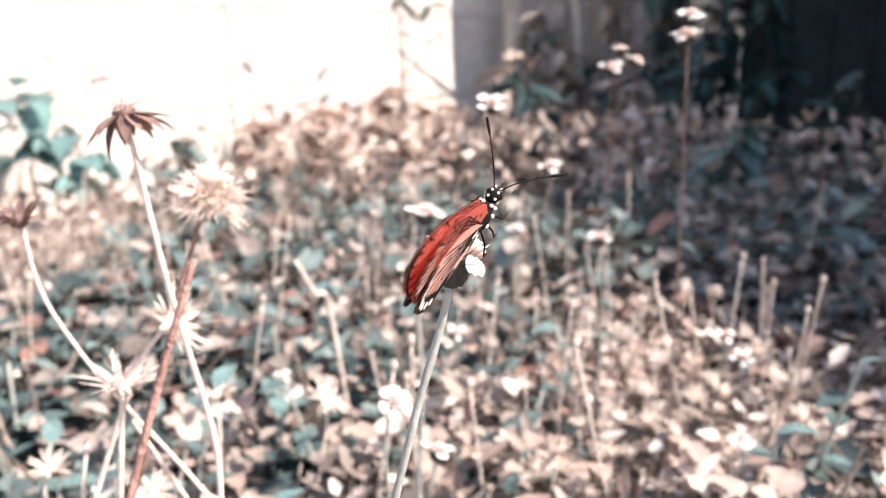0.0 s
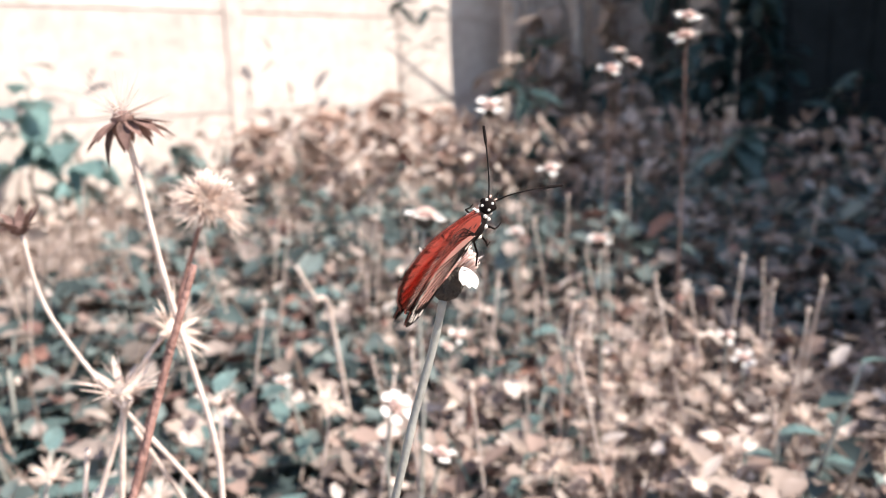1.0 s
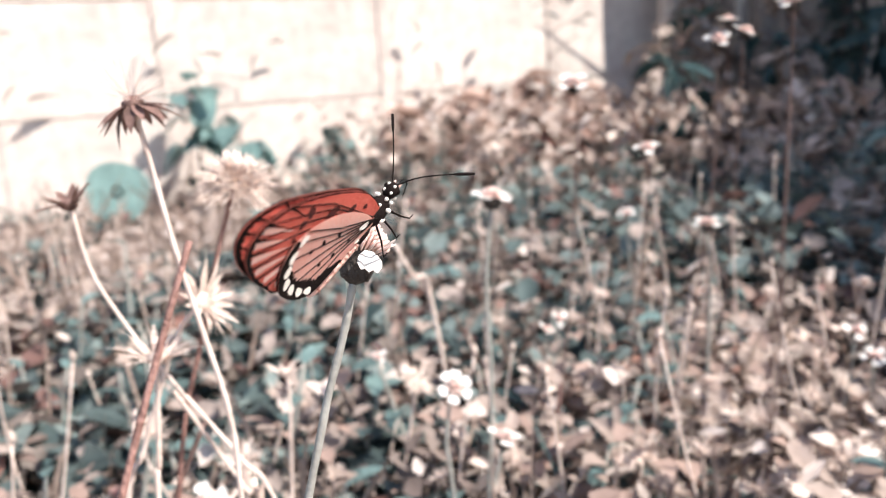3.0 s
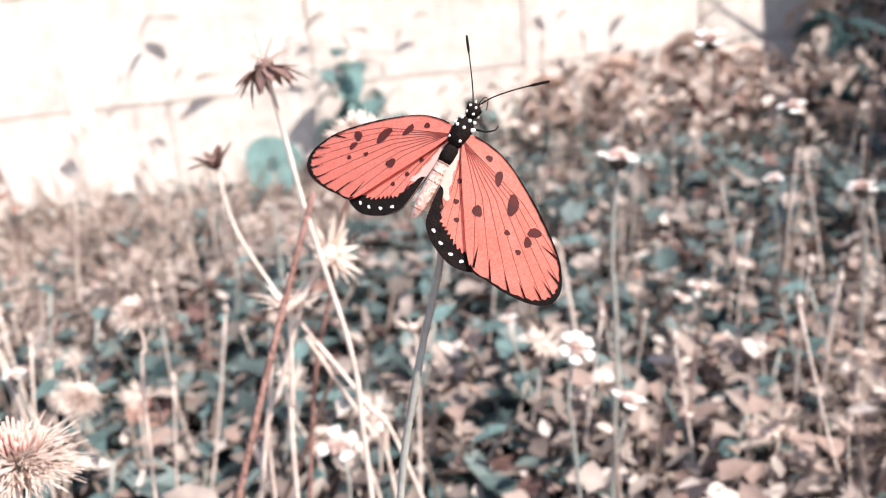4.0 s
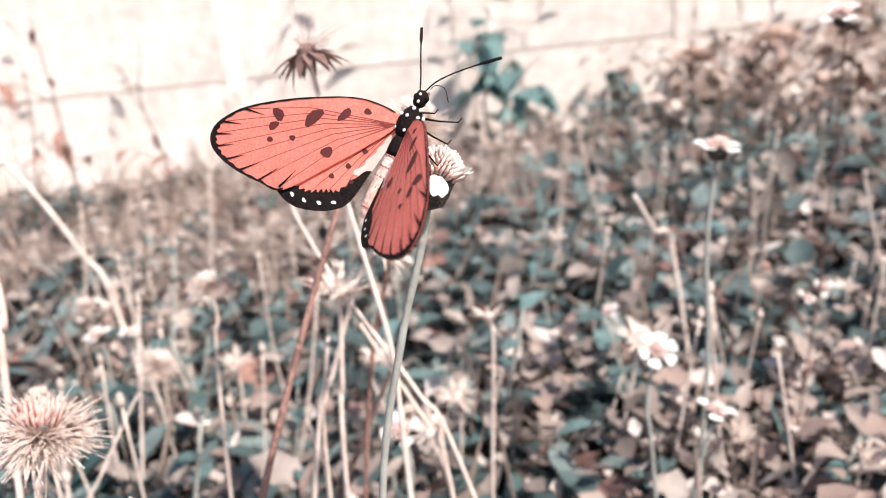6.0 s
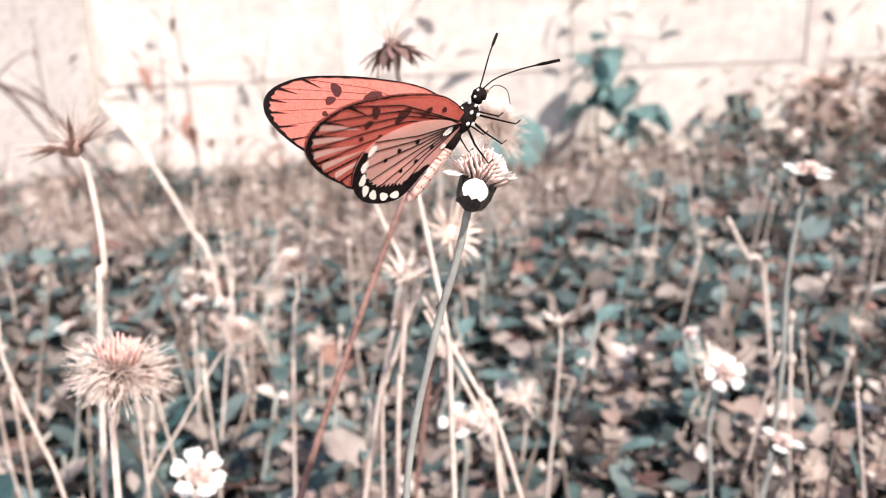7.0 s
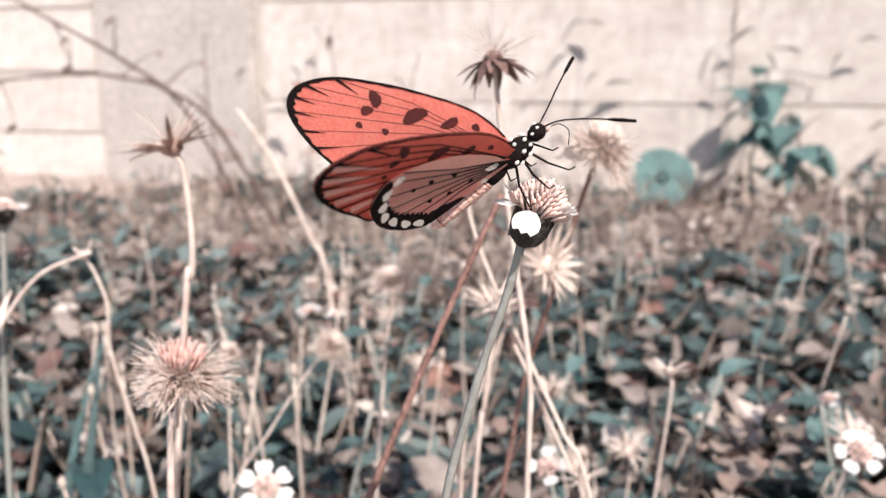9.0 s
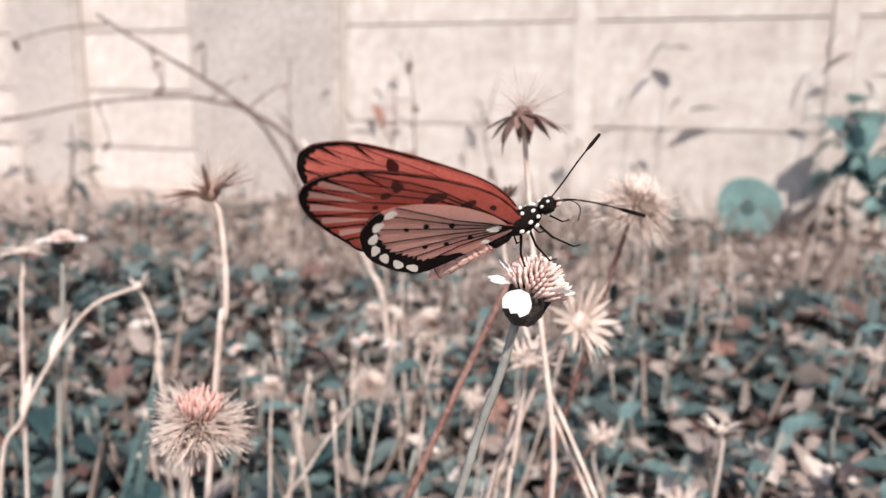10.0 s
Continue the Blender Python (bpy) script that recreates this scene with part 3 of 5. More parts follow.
def seed_globe(name, points, size, label, core=None, stem=None, seed=0, bristles=150, tilt=(0, 0), thick=1.0):
    """A fluffy head: a tuft of pinkish florets in the middle, fine pale bristles all round."""
    r = random.Random(seed)
    base = Vector(points[-1])
    base.z = ground_height(base.x, base.y) if base.z < 0.02 else base.z
    thing = tagged(new(name), label, "seed head", "dry seed heads")
    thing.matrix_basis = Matrix.Translation(base)
    pts = [Vector(p) - base for p in points]
    part("stem", stalk_mesh(pts, stem or STEM_DRY, size * 0.03 * thick, size * 0.042 * thick), stem or STEM_DRY, thing)
    m = head_frame(pts, tilt)
    tuft = Shape()
    for k in range(70):
        a, q = k * 2.39996, math.sqrt((k + 0.5) / 70)
        d = Vector((math.cos(a) * q * 0.42, math.sin(a) * q * 0.42, 1)).normalized()
        foot = Vector((math.cos(a), math.sin(a), 0)) * size * 0.1 * q
        top = size * r.uniform(0.26, 0.4)
        tuft.tube([foot, foot + d * top * 0.8, foot + d * top], [size * 0.010, size * 0.018, size * 0.012], 4)
    part("tuft", tuft, core or PAPPUS_PINK, thing, "pinkish tuft of withered florets", at=m)["kind"] = "stuff"
    s = Shape()
    for k in range(int(bristles * 1.8)):
        z = r.uniform(-0.45, 0.7)
        a = r.uniform(0, 2 * math.pi)
        d = Vector((math.cos(a) * math.sqrt(1 - z * z), math.sin(a) * math.sqrt(1 - z * z), z))
        ln = size * r.uniform(0.3, 0.52) * (1 + 0.14 * math.sin(3 * a + seed))
        bend = Vector((r.uniform(-1, 1), r.uniform(-1, 1), r.uniform(-1.2, 0.4))) * ln * 0.16
        s.tube([d * size * 0.06, d * ln * 0.6, d * ln + bend], [size * 0.006, size * 0.0085, size * 0.004], 3, cap=False)
    part("bristles", s, PAPPUS, thing, "fine pale seed bristles", at=m)["kind"] = "stuff"
    cup = Shape().lathe([(size * 0.03, -size * 0.1), (size * 0.12, -size * 0.03), (size * 0.13, size * 0.06), (size * 0.06, size * 0.1)], 10, wobble=0.06, rnd=r)
    part("receptacle", cup, BRACT, thing, at=m)
    return thing


def build_stalks():
    spent = "withered brown flower head with hanging bracts on a straw-coloured stem"
    star = "pale dry flower head opened like a star on a thin stem"
    spent_head("spent_flower_head", [(-0.0223, 0.093, 0.3022), (-0.0206, 0.0923, 0.2895), (-0.0175, 0.0911, 0.2646), (-0.0142, 0.0897, 0.2448), (-0.01, 0.088, 0.217), (-0.0099, 0.088, 0.182), (-0.0099, 0.088, -0.005)], 0.019, spent, 16, 122, BRACT_DARK, seed=1, bristles=44)
    spent_head("spent_flower_head", [(-0.0388, 0.1354, 0.2733), (-0.0358, 0.1342, 0.252), (-0.0256, 0.1301, 0.2281), (-0.0186, 0.1273, 0.2156), (-0.0026, 0.1208, 0.1874), (0.0091, 0.1161, 0.1603), (0.0491, 0.1001, -0.005)], 0.017, spent, 15, 60, BRACT_DARK, seed=2)
    seed_globe("seed_globe", [(0.0046, 0.1147, 0.2778), (-0.003, 0.1211, 0.2516), (-0.0086, 0.1257, 0.2293), (-0.0183, 0.1338, 0.191), (-0.032, 0.145, 0.1), (-0.047, 0.1576, -0.005)], 0.023, "fluffy pale seed head on a thin reddish stem", PAPPUS, STEM_RED, 3, 320)
    spent_head("star_seed_head", [(-0.0094, 0.1162, 0.2432), (-0.0176, 0.1196, 0.2316), (-0.0306, 0.1248, 0.1973), (-0.0399, 0.1285, 0.1688), (-0.0718, 0.1414, -0.005)], 0.021, star, 18, 62, BRACT, (35, 25), seed=4, bristles=30)
    spent_head("star_seed_head", [(-0.024, 0.1147, 0.2283), (-0.0251, 0.1152, 0.2176), (-0.0274, 0.1161, 0.1964), (-0.0301, 0.1172, 0.1721), (-0.0415, 0.1217, -0.005)], 0.021, star, 16, 66, BRACT, seed=5, bristles=20)
    spent_head("star_seed_head", [(0.0345, 0.1968, 0.1808), (0.0356, 0.1966, 0.1725), (0.0327, 0.1972, 0.1336), (0.0293, 0.198, 0.0892), (0.0252, 0.1989, -0.005)], 0.019, star, 9, 64, BRACT, seed=6)
    spent_head("star_seed_head", [(0.0029, 0.1917, 0.1314), (0.0041, 0.1919, 0.1257), (0.0091, 0.1924, 0.1052), (0.0244, 0.1939, -0.005)], 0.020, star, 9, 64, BRACT, seed=7)
    daisy("daisy", [(0.1259, 0.1705, 0.2450), (0.1223, 0.1713, 0.2081), (0.1229, 0.1712, 0.161), (0.1181, 0.1722, 0.081), (0.1152, 0.1729, -0.005)], 0.0125, "white-rayed wild daisy on a long bare stem", (10, 0), seed=8)
    daisy("daisy", [(0.0932, 0.155, 0.1730), (0.0895, 0.1546, 0.1503), (0.0915, 0.1548, 0.1253), (0.0975, 0.1554, -0.005)], 0.0102, "white-rayed wild daisy nodding towards the open", (48, -8), seed=9, rays=6)
    daisy("daisy", [(-0.0948, 0.0946, 0.1680), (-0.0981, 0.0942, 0.159), (-0.1169, 0.0923, -0.005)], 0.0115, "white-rayed wild daisy nodding towards the open", (35, 5), seed=10, rays=6)
    daisy("daisy", [(-0.2101, 0.1251, 0.2450), (-0.2132, 0.124, 0.211), (-0.2166, 0.1227, 0.1824), (-0.2298, 0.1181, -0.005)], 0.0125, "white-rayed wild daisy on a long bare stem", seed=11)
    seed_globe("seed_globe", [(-0.0890, 0.0449, 0.2280), (-0.0912, 0.0446, 0.2153), (-0.0937, 0.0443, 0.1991), (-0.1073, 0.0429, -0.005)], 0.0245, "fluffy seed head with a pink middle on a pale stem", PAPPUS_PINK, STEM_DRY, 12, 420)
    seed_globe("seed_globe", [(-0.1001, 0.1674, 0.1913), (-0.1110, 0.1664, 0.178), (-0.1275, 0.1646, 0.1519), (-0.149, 0.1624, 0.1143), (-0.1861, 0.1586, -0.005)], 0.018, "fluffy pale seed head on a slanting stem", PAPPUS, STEM_DRY, 13, 240)
    seed_globe("seed_globe", [(-0.0756, 0.172, 0.2181), (-0.0749, 0.1719, 0.205), (-0.0793, 0.1729, 0.179), (-0.0938, 0.1761, -0.005)], 0.019, "fluffy pale seed head on a slanting stem", PAPPUS, STEM_DRY, 14, 240)
    seed_globe("seed_globe", [(-0.141, 0.1591, 0.1869), (-0.1413, 0.1591, 0.1795), (-0.1428, 0.1585, 0.1437), (-0.1466, 0.1572, -0.005)], 0.015, "fluffy pale seed head on a slanting stem", PAPPUS, STEM_DRY, 15, 100)
    spent_head("star_seed_head", [(-0.1932, 0.1456, 0.2284), (-0.1900, 0.1463, 0.222), (-0.1864, 0.1472, 0.2086), (-0.1871, 0.1471, 0.1895), (-0.18, 0.1487, 0.1547), (-0.1745, 0.15, 0.1234), (-0.1616, 0.153, -0.005)], 0.018, star, 12, 70, BRACT, seed=16)
    spent_head("spent_flower_head", [(-0.1149, 0.0899, 0.2773), (-0.1123, 0.0902, 0.272), (-0.1113, 0.0903, 0.2534), (-0.1123, 0.0902, 0.2393), (-0.1162, 0.0898, 0.2211), (-0.144, 0.0869, -0.005)], 0.024, "withered head with tan crumpled bracts on a straw stem", 26, 64, BRACT_TAN, (0, 8), seed=17, bristles=60)
    spent_head("spent_flower_head", [(-0.219, 0.1148, 0.2465), (-0.2192, 0.1147, 0.2399), (-0.2225, 0.1135, 0.2084), (-0.2357, 0.1089, -0.005)], 0.018, spent, 13, 80, BRACT, seed=18)
    daisy("daisy", [(0.3114, 0.2201, 0.1970), (0.3133, 0.2185, 0.1664), (0.3133, 0.2186, 0.1347), (0.3131, 0.2187, -0.005)], 0.0125, "half-closed white-rayed wild daisy", seed=19, rays=4)
    daisy("daisy", [(0.1166, 0.1534, 0.1400), (0.1140, 0.154, 0.130), (0.1107, 0.1548, 0.1164), (0.1086, 0.1552, 0.0941), (0.1033, 0.1564, -0.005)], 0.0115, "withering wild daisy with few white rays", seed=20, rays=3)
    # smaller flowers further back
    far = [(0.176, 0.426, 0.086), (0.263, 0.31, 0.125), (0.249, 0.307, 0.118), (-0.18, 0.333, 0.145), (-0.164, 0.338, 0.143), (-0.214, 0.243, 0.164), (-0.009, 0.161, 0.150), (0.13, 0.324, 0.12), (0.39, 0.172, 0.127), (0.395, 0.161, 0.111), (0.34, 0.325, 0.186), (0.255, 0.213, 0.251), (0.2739, 0.138, 0.333), (0.279, 0.142, 0.322), (0.3058, 0.2046, 0.318), (0.301, 0.208, 0.308), (0.312, 0.200, 0.311), (0.197, 0.202, 0.29)]
    r = random.Random(31)
    for i, (x, y, z) in enumerate(far):
        b = (x + r.uniform(-0.03, 0.03), y + r.uniform(-0.02, 0.03), -0.005)
        mid = (x * 0.6 + b[0] * 0.4 + 0.004, y * 0.6 + b[1] * 0.4, z * 0.55)
        daisy("daisy", [(x, y, z), (x + 0.001, y, z - 0.02), mid, b], r.uniform(0.008, 0.0115), "small white-rayed wild daisy among the weeds", (r.uniform(0, 50), r.uniform(-20, 20)), seed=40 + i, rays=r.choice((3, 4, 5)), stem=STEM_DARK if i > 10 else STEM_GREEN, thin=0.45 if i > 10 else 1.0)
    for i in range(34):
        d, a = 0.32 + 0.75 * r.random(), radians(r.uniform(-45, 60))
        x, y, z = d * math.sin(a), d * math.cos(a) - 0.1, r.uniform(0.07, 0.13)
        pts = [(x, y, z), (x + r.uniform(-0.003, 0.003), y, z - 0.012), (x + r.uniform(-0.015, 0.015), y, z * 0.5), (x + r.uniform(-0.03, 0.03), y + 0.01, -0.005)]
        if i % 2:
            spent_head("star_seed_head", pts, r.uniform(0.014, 0.019), star, 10, 62, BRACT, (r.uniform(-10, 40), 0), seed=80 + i)
        else:
            seed_globe("seed_globe", pts, r.uniform(0.016, 0.024), "fluffy pale seed head low among the weeds", r.choice((PAPPUS, PAPPUS_PINK)), STEM_DRY, 80 + i, 70)


build_stalks()


# ---- straws, dead leaves and withered heads among the weeds ----
def straw(name, points, r0, r1, mat, label, category="stalk", sheaths=(2, 3)):
    base = Vector(points[-1])
    last = base + (base - Vector(points[-2])).normalized() * 0.02
    foot = Vector((last.x + (last.x - points[-2][0]) * 0.4, last.y, -0.005))
    pts = [Vector(p) - foot for p in points] + [foot - foot]
    thing = tagged(new(name), label, category, "dry straws")
    thing.matrix_basis = Matrix.Translation(foot)
    part("stem", stalk_mesh(pts, mat, r0, r1), mat, thing)
    for k in sheaths:
        if k < len(pts) - 1:
            p, q = pts[k], pts[k - 1]
            d = (q - p).normalized()
            m = Matrix.Translation(p) @ d.to_track_quat("X", "Z").to_matrix().to_4x4() @ Euler((0.6 * k, -0.35, 0.2)).to_matrix().to_4x4()
            part("sheath", Shape().leaf(m, 0.018, r1 * 3.2, 0.5, 0.1, 4), mat, thing)
    return thing


def dead_leaf(x, y, z, size, turn, mat, label, up=20):
    """A curled dry leaf with a raised midrib, lying on the weeds."""
    r = random.Random(int(x * 1000))
    thing = tagged(new("dead_leaf"), label, "leaf", "dead leaves")
    thing.matrix_basis = pose(x, y, z, r.uniform(-20, 20), -up, turn)
    s = Shape()
    cols, rows = 7, 9
    for i in range(rows + 1):
        u = i / rows
        w = size * 0.3 * math.sin(math.pi * min(1, 0.04 + 0.96 * u) ** 0.8) * (1 + 0.06 * math.sin(9 * u))
        for k in range(cols):
            v = k / (cols - 1) * 2 - 1
            s.v.append((size * (u - 0.5), w * v, size * (0.10 * math.sin(u * 3.0) + 0.16 * v * v * math.sin(math.pi * u) + 0.02 * math.sin(7 * u + 4 * v))))
    for i in range(rows):
        for k in range(cols - 1):
            a = i * cols + k
            s.f.append((a, a + 1, a + 1 + cols, a + cols))
    part("blade", s, mat, thing)
    rib = [Vector((size * (u / 8 - 0.5), 0, size * (0.10 * math.sin(u / 8 * 3.0)) - 0.0004)) for u in range(9)]
    part("midrib", Shape().tube([rib[0] - Vector((size * 0.2, 0, 0))] + rib, [size * 0.012 * (1.3 - 0.1 * k) for k in range(10)], 5), mat, thing)


def withered_head(x, y, z, size, seed):
    """A drooping clump of bleached bracts on a short stalk."""
    r = random.Random(seed)
    pts = [(x, y, z), (x + r.uniform(-0.003, 0.003), y, z - 0.014), (x + r.uniform(-0.012, 0.012), y + 0.004, z * 0.5), (x + r.uniform(-0.02, 0.02), y + 0.01, -0.005)]
    spent_head("withered_flower_head", pts, size, "bleached withered flower head with crumpled bracts", 17, r.uniform(40, 75), r.choice((BRACT, BRACT, PALE_LEAF)), (r.uniform(-20, 40), r.uniform(-25, 25)), seed=seed, bristles=24)


def build_extras():
    pale = "dry pinkish straw leaning across the weeds"
    straw("dry_straw", [(-0.2267, 0.339, 0.277), (-0.203, 0.3414, 0.241), (-0.1827, 0.3435, 0.1963), (-0.1715, 0.3447, 0.1615)], 0.0013, 0.002, STEM_DRY, pale)
    straw("dry_straw", [(-0.1751, 0.1266, 0.2358), (-0.1938, 0.1201, 0.2268), (-0.2097, 0.1144, 0.2052), (-0.2221, 0.1101, 0.1819), (-0.2335, 0.1061, 0.1505)], 0.0007, 0.0010, STEM_DRY, pale)
    straw("dry_straw", [(0.1533, 0.3397, 0.1931), (0.1671, 0.3411, 0.1679), (0.1788, 0.3422, 0.1512)], 0.0012, 0.0018, STEM_DRY, pale)
    straw("dry_straw", [(0.2047, 0.2279, 0.1219), (0.1961, 0.2292, 0.0825), (0.1791, 0.2318, 0.0347)], 0.0011, 0.0016, STEM_RED, "thin reddish straw leaning across the weeds")
    straw("dry_straw", [(-0.0194, 0.1244, 0.2143), (-0.0099, 0.1266, 0.1927), (-0.0001, 0.1289, 0.1703), (0.0041, 0.1299, 0.1599)], 0.0006, 0.0009, STEM_DRY, pale)
    straw("dry_straw", [(-0.0308, 0.1314, 0.2088), (-0.0343, 0.1306, 0.1884), (-0.0379, 0.1297, 0.1607)], 0.0007, 0.0010, STEM_DRY, pale)
    straw("red_stalk", [(-0.0166, 0.0739, 0.2710), (-0.0235, 0.0727, 0.255), (-0.0339, 0.0707, 0.23), (-0.0457, 0.0681, 0.2), (-0.0602, 0.0644, 0.16), (-0.0735, 0.0604, 0.12), (-0.090, 0.056, 0.06)], 0.0008, 0.0013, STEM_RED, "thick reddish-brown stalk broken off at its top", sheaths=())
    straw("dark_straw", [(-0.0080, 0.1500, 0.1900), (-0.0250, 0.1530, 0.1550), (-0.0380, 0.1560, 0.1200)], 0.0009, 0.0013, STEM_DARK, "dark dry stalk among the pale ones")
    for i, (x, y, z, size, turn, up, light) in enumerate([(0.385, 0.252, 0.075, 0.055, 80, 62, 1), (0.350, 0.331, 0.06, 0.065, 20, 15, 0), (0.358, 0.313, 0.055, 0.05, 110, 20, 0), (0.416, 0.276, 0.06, 0.055, 60, 25, 0), (0.315, 0.251, 0.055, 0.045, 150, 10, 0), (0.169, 0.394, 0.06, 0.05, 30, 15, 0), (-0.106, 0.423, 0.07, 0.05, 70, 15, 0), (0.51, 0.30, 0.05, 0.06, 10, 10, 1), (0.60, 0.22, 0.05, 0.06, 120, 10, 0), (-0.30, 0.50, 0.07, 0.05, 40, 20, 0), (0.05, 0.62, 0.07, 0.06, 100, 15, 0), (0.30, 0.60, 0.07, 0.06, 15, 20, 0), (-0.5, 0.75, 0.06, 0.06, 60, 20, 1), (0.55, 0.75, 0.07, 0.07, 140, 15, 0)]):
        dead_leaf(x, y, z, size, turn, PALE_LEAF if light else DEAD_LEAF, "bleached dry leaf caught upright in the weeds" if light else "curled dead brown leaf lying on the weeds", up)
    r = random.Random(63)
    for i, (x, y) in enumerate([(0.193, 0.168), (0.221, 0.146), (0.299, 0.155), (0.342, 0.155), (0.211, 0.161), (0.24, 0.119), (0.43, 0.15), (0.27, 0.19), (0.36, 0.11), (0.30, 0.11), (0.47, 0.19), (0.39, 0.20), (-0.147, 0.362), (-0.133, 0.347), (-0.101, 0.329), (-0.015, 0.267), (-0.153, 0.314), (-0.139, 0.374), (0.06, 0.29), (0.02, 0.25), (-0.24, 0.30), (0.13, 0.25)]):
        withered_head(x + r.uniform(-0.008, 0.008), y + r.uniform(-0.008, 0.008), r.uniform(0.085, 0.105) if i < 12 else r.uniform(0.11, 0.145), r.uniform(0.015, 0.022), 200 + i)
    for i in range(26):
        withered_head(r.uniform(0.06, 0.42), r.uniform(0.1, 0.36), r.uniform(0.07, 0.11), r.uniform(0.013, 0.021), 240 + i)
    for x, y, h, turn in ((-0.268, 0.185, 0.2, 70), (-0.2165, 0.14, 0.19, 100), (0.21, 0.21, 0.11, 40), (0.195, 0.19, 0.12, 120), (-0.05, 0.33, 0.1, 20)):
        t = tagged(new("grass_tuft"), "upright tuft of broad teal-green grass blades", "grass", "grass tufts")
        t.matrix_basis = pose(x, y, ground_height(x, y), 0, 0, turn)
        for k in range(5):
            m = Matrix.Translation((0.004 * math.cos(k), 0.004 * math.sin(k), -0.005)) @ Euler((0, -radians(88 - 9 * k), k * 1.9)).to_matrix().to_4x4()
            part("blade", Shape().leaf(m, h * (1 - 0.12 * k), 0.011, 0.5, 0.25 + 0.06 * k, 8, -0.3), LEAF, t)


build_extras()


# ---- taller plants before the wall ----
def wall_weed(name, base, height, leaves, size, seed, mat, label, lean=(0.0, 0.0), twigs=0, droop=0.7, thick=0.004, broad=(0.28, 0.48)):
    """A tall weed or shrub shoot: a woody stem, side twigs and narrow hanging leaves."""
    r = random.Random(seed)
    thing = tagged(new(name), label, "weed", "tall weeds by the wall")
    x, y = base
    thing.matrix_basis = pose(x, y, ground_height(x, y))
    top = Vector((lean[0], lean[1], height))
    line = smooth_line([(0, 0, -0.02), top * 0.35 + Vector((r.uniform(-0.02, 0.02), 0, 0)), top * 0.7 + Vector((r.uniform(-0.02, 0.02), 0, 0)), top], 6)
    n = len(line)
    part("stalk", Shape().tube(line, [thick * (1.15 - 0.8 * i / n) for i in range(n)], 6), STEM_DARK if mat is not LEAF else STEM_GREEN, thing)
    holders = [line]
    for k in range(twigs):
        p = line[int((0.35 + 0.55 * k / max(1, twigs)) * n)]
        d = Vector((r.choice((-1, 1)) * r.uniform(0.5, 1), r.uniform(-0.6, 0.3), r.uniform(0.3, 0.9))) * height * r.uniform(0.15, 0.35)
        tw = smooth_line([p, p + d * 0.5 + Vector((0, 0, 0.01)), p + d], 4)
        part("twig", Shape().tube(tw, [thick * 0.45 * (1.1 - 0.7 * i / len(tw)) for i in range(len(tw))], 5), STEM_DARK, thing)
        holders.append(tw)
    for k in range(leaves):
        h = holders[0] if k < leaves // 2 or len(holders) == 1 else r.choice(holders[1:])
        p = h[int(r.uniform(0.25, 0.999) * len(h))]
        m = Matrix.Translation(p) @ Euler((r.uniform(-0.4, 0.4), r.uniform(-0.5, 0.9), r.uniform(0, 6.28))).to_matrix().to_4x4()
        ln = size * r.uniform(0.6, 1.3)
        part("leaf", Shape().leaf(m, ln, ln * r.uniform(*broad), 0.3, r.uniform(0.1, droop)), mat, thing)
    return thing


def wall_sprig(x, leaves, seed):
    """A thin dry sprig standing against the wall, with a few limp leaves; leaves: side step, height, length."""
    r = random.Random(seed)
    y = WALL_Y - 0.06
    thing = tagged(new("wall_sprig"), "thin dry sprig with limp grey-brown leaves against the wall", "weed", "sprigs against the wall")
    thing.matrix_basis = pose(x, y, ground_height(x, y))
    top = max(z for _, z, _ in leaves)
    line = smooth_line([(0, 0, -0.01), (r.uniform(-0.02, 0.02), 0, top * 0.5), (0, 0.01, top)], 6)
    part("stem", Shape().tube(line, [0.0016 - 0.0008 * k / len(line) for k in range(len(line))], 5), STEM_DRY, thing)
    for dx, z, size in leaves:
        p = line[min(len(line) - 1, int((z - 0.02) / top * len(line)))]
        tip = Vector((dx, 0.0, z))
        if abs(dx) > 0.02:
            part("twig", Shape().tube([p, (p + tip) / 2 + Vector((0, 0, 0.004)), tip], [0.0009, 0.0008, 0.0007], 4), STEM_DRY, thing)
        m = Matrix.Translation(tip) @ Euler((r.uniform(-0.5, 0.5), r.choice((0.5, 0.8, -0.3)), r.choice((0.3, 2.8, -0.3, 3.5)))).to_matrix().to_4x4()
        part("leaf", Shape().leaf(m, size, size * r.uniform(0.22, 0.34), 0.5, r.uniform(0.1, 0.6)), SPRIG_LEAF, thing)


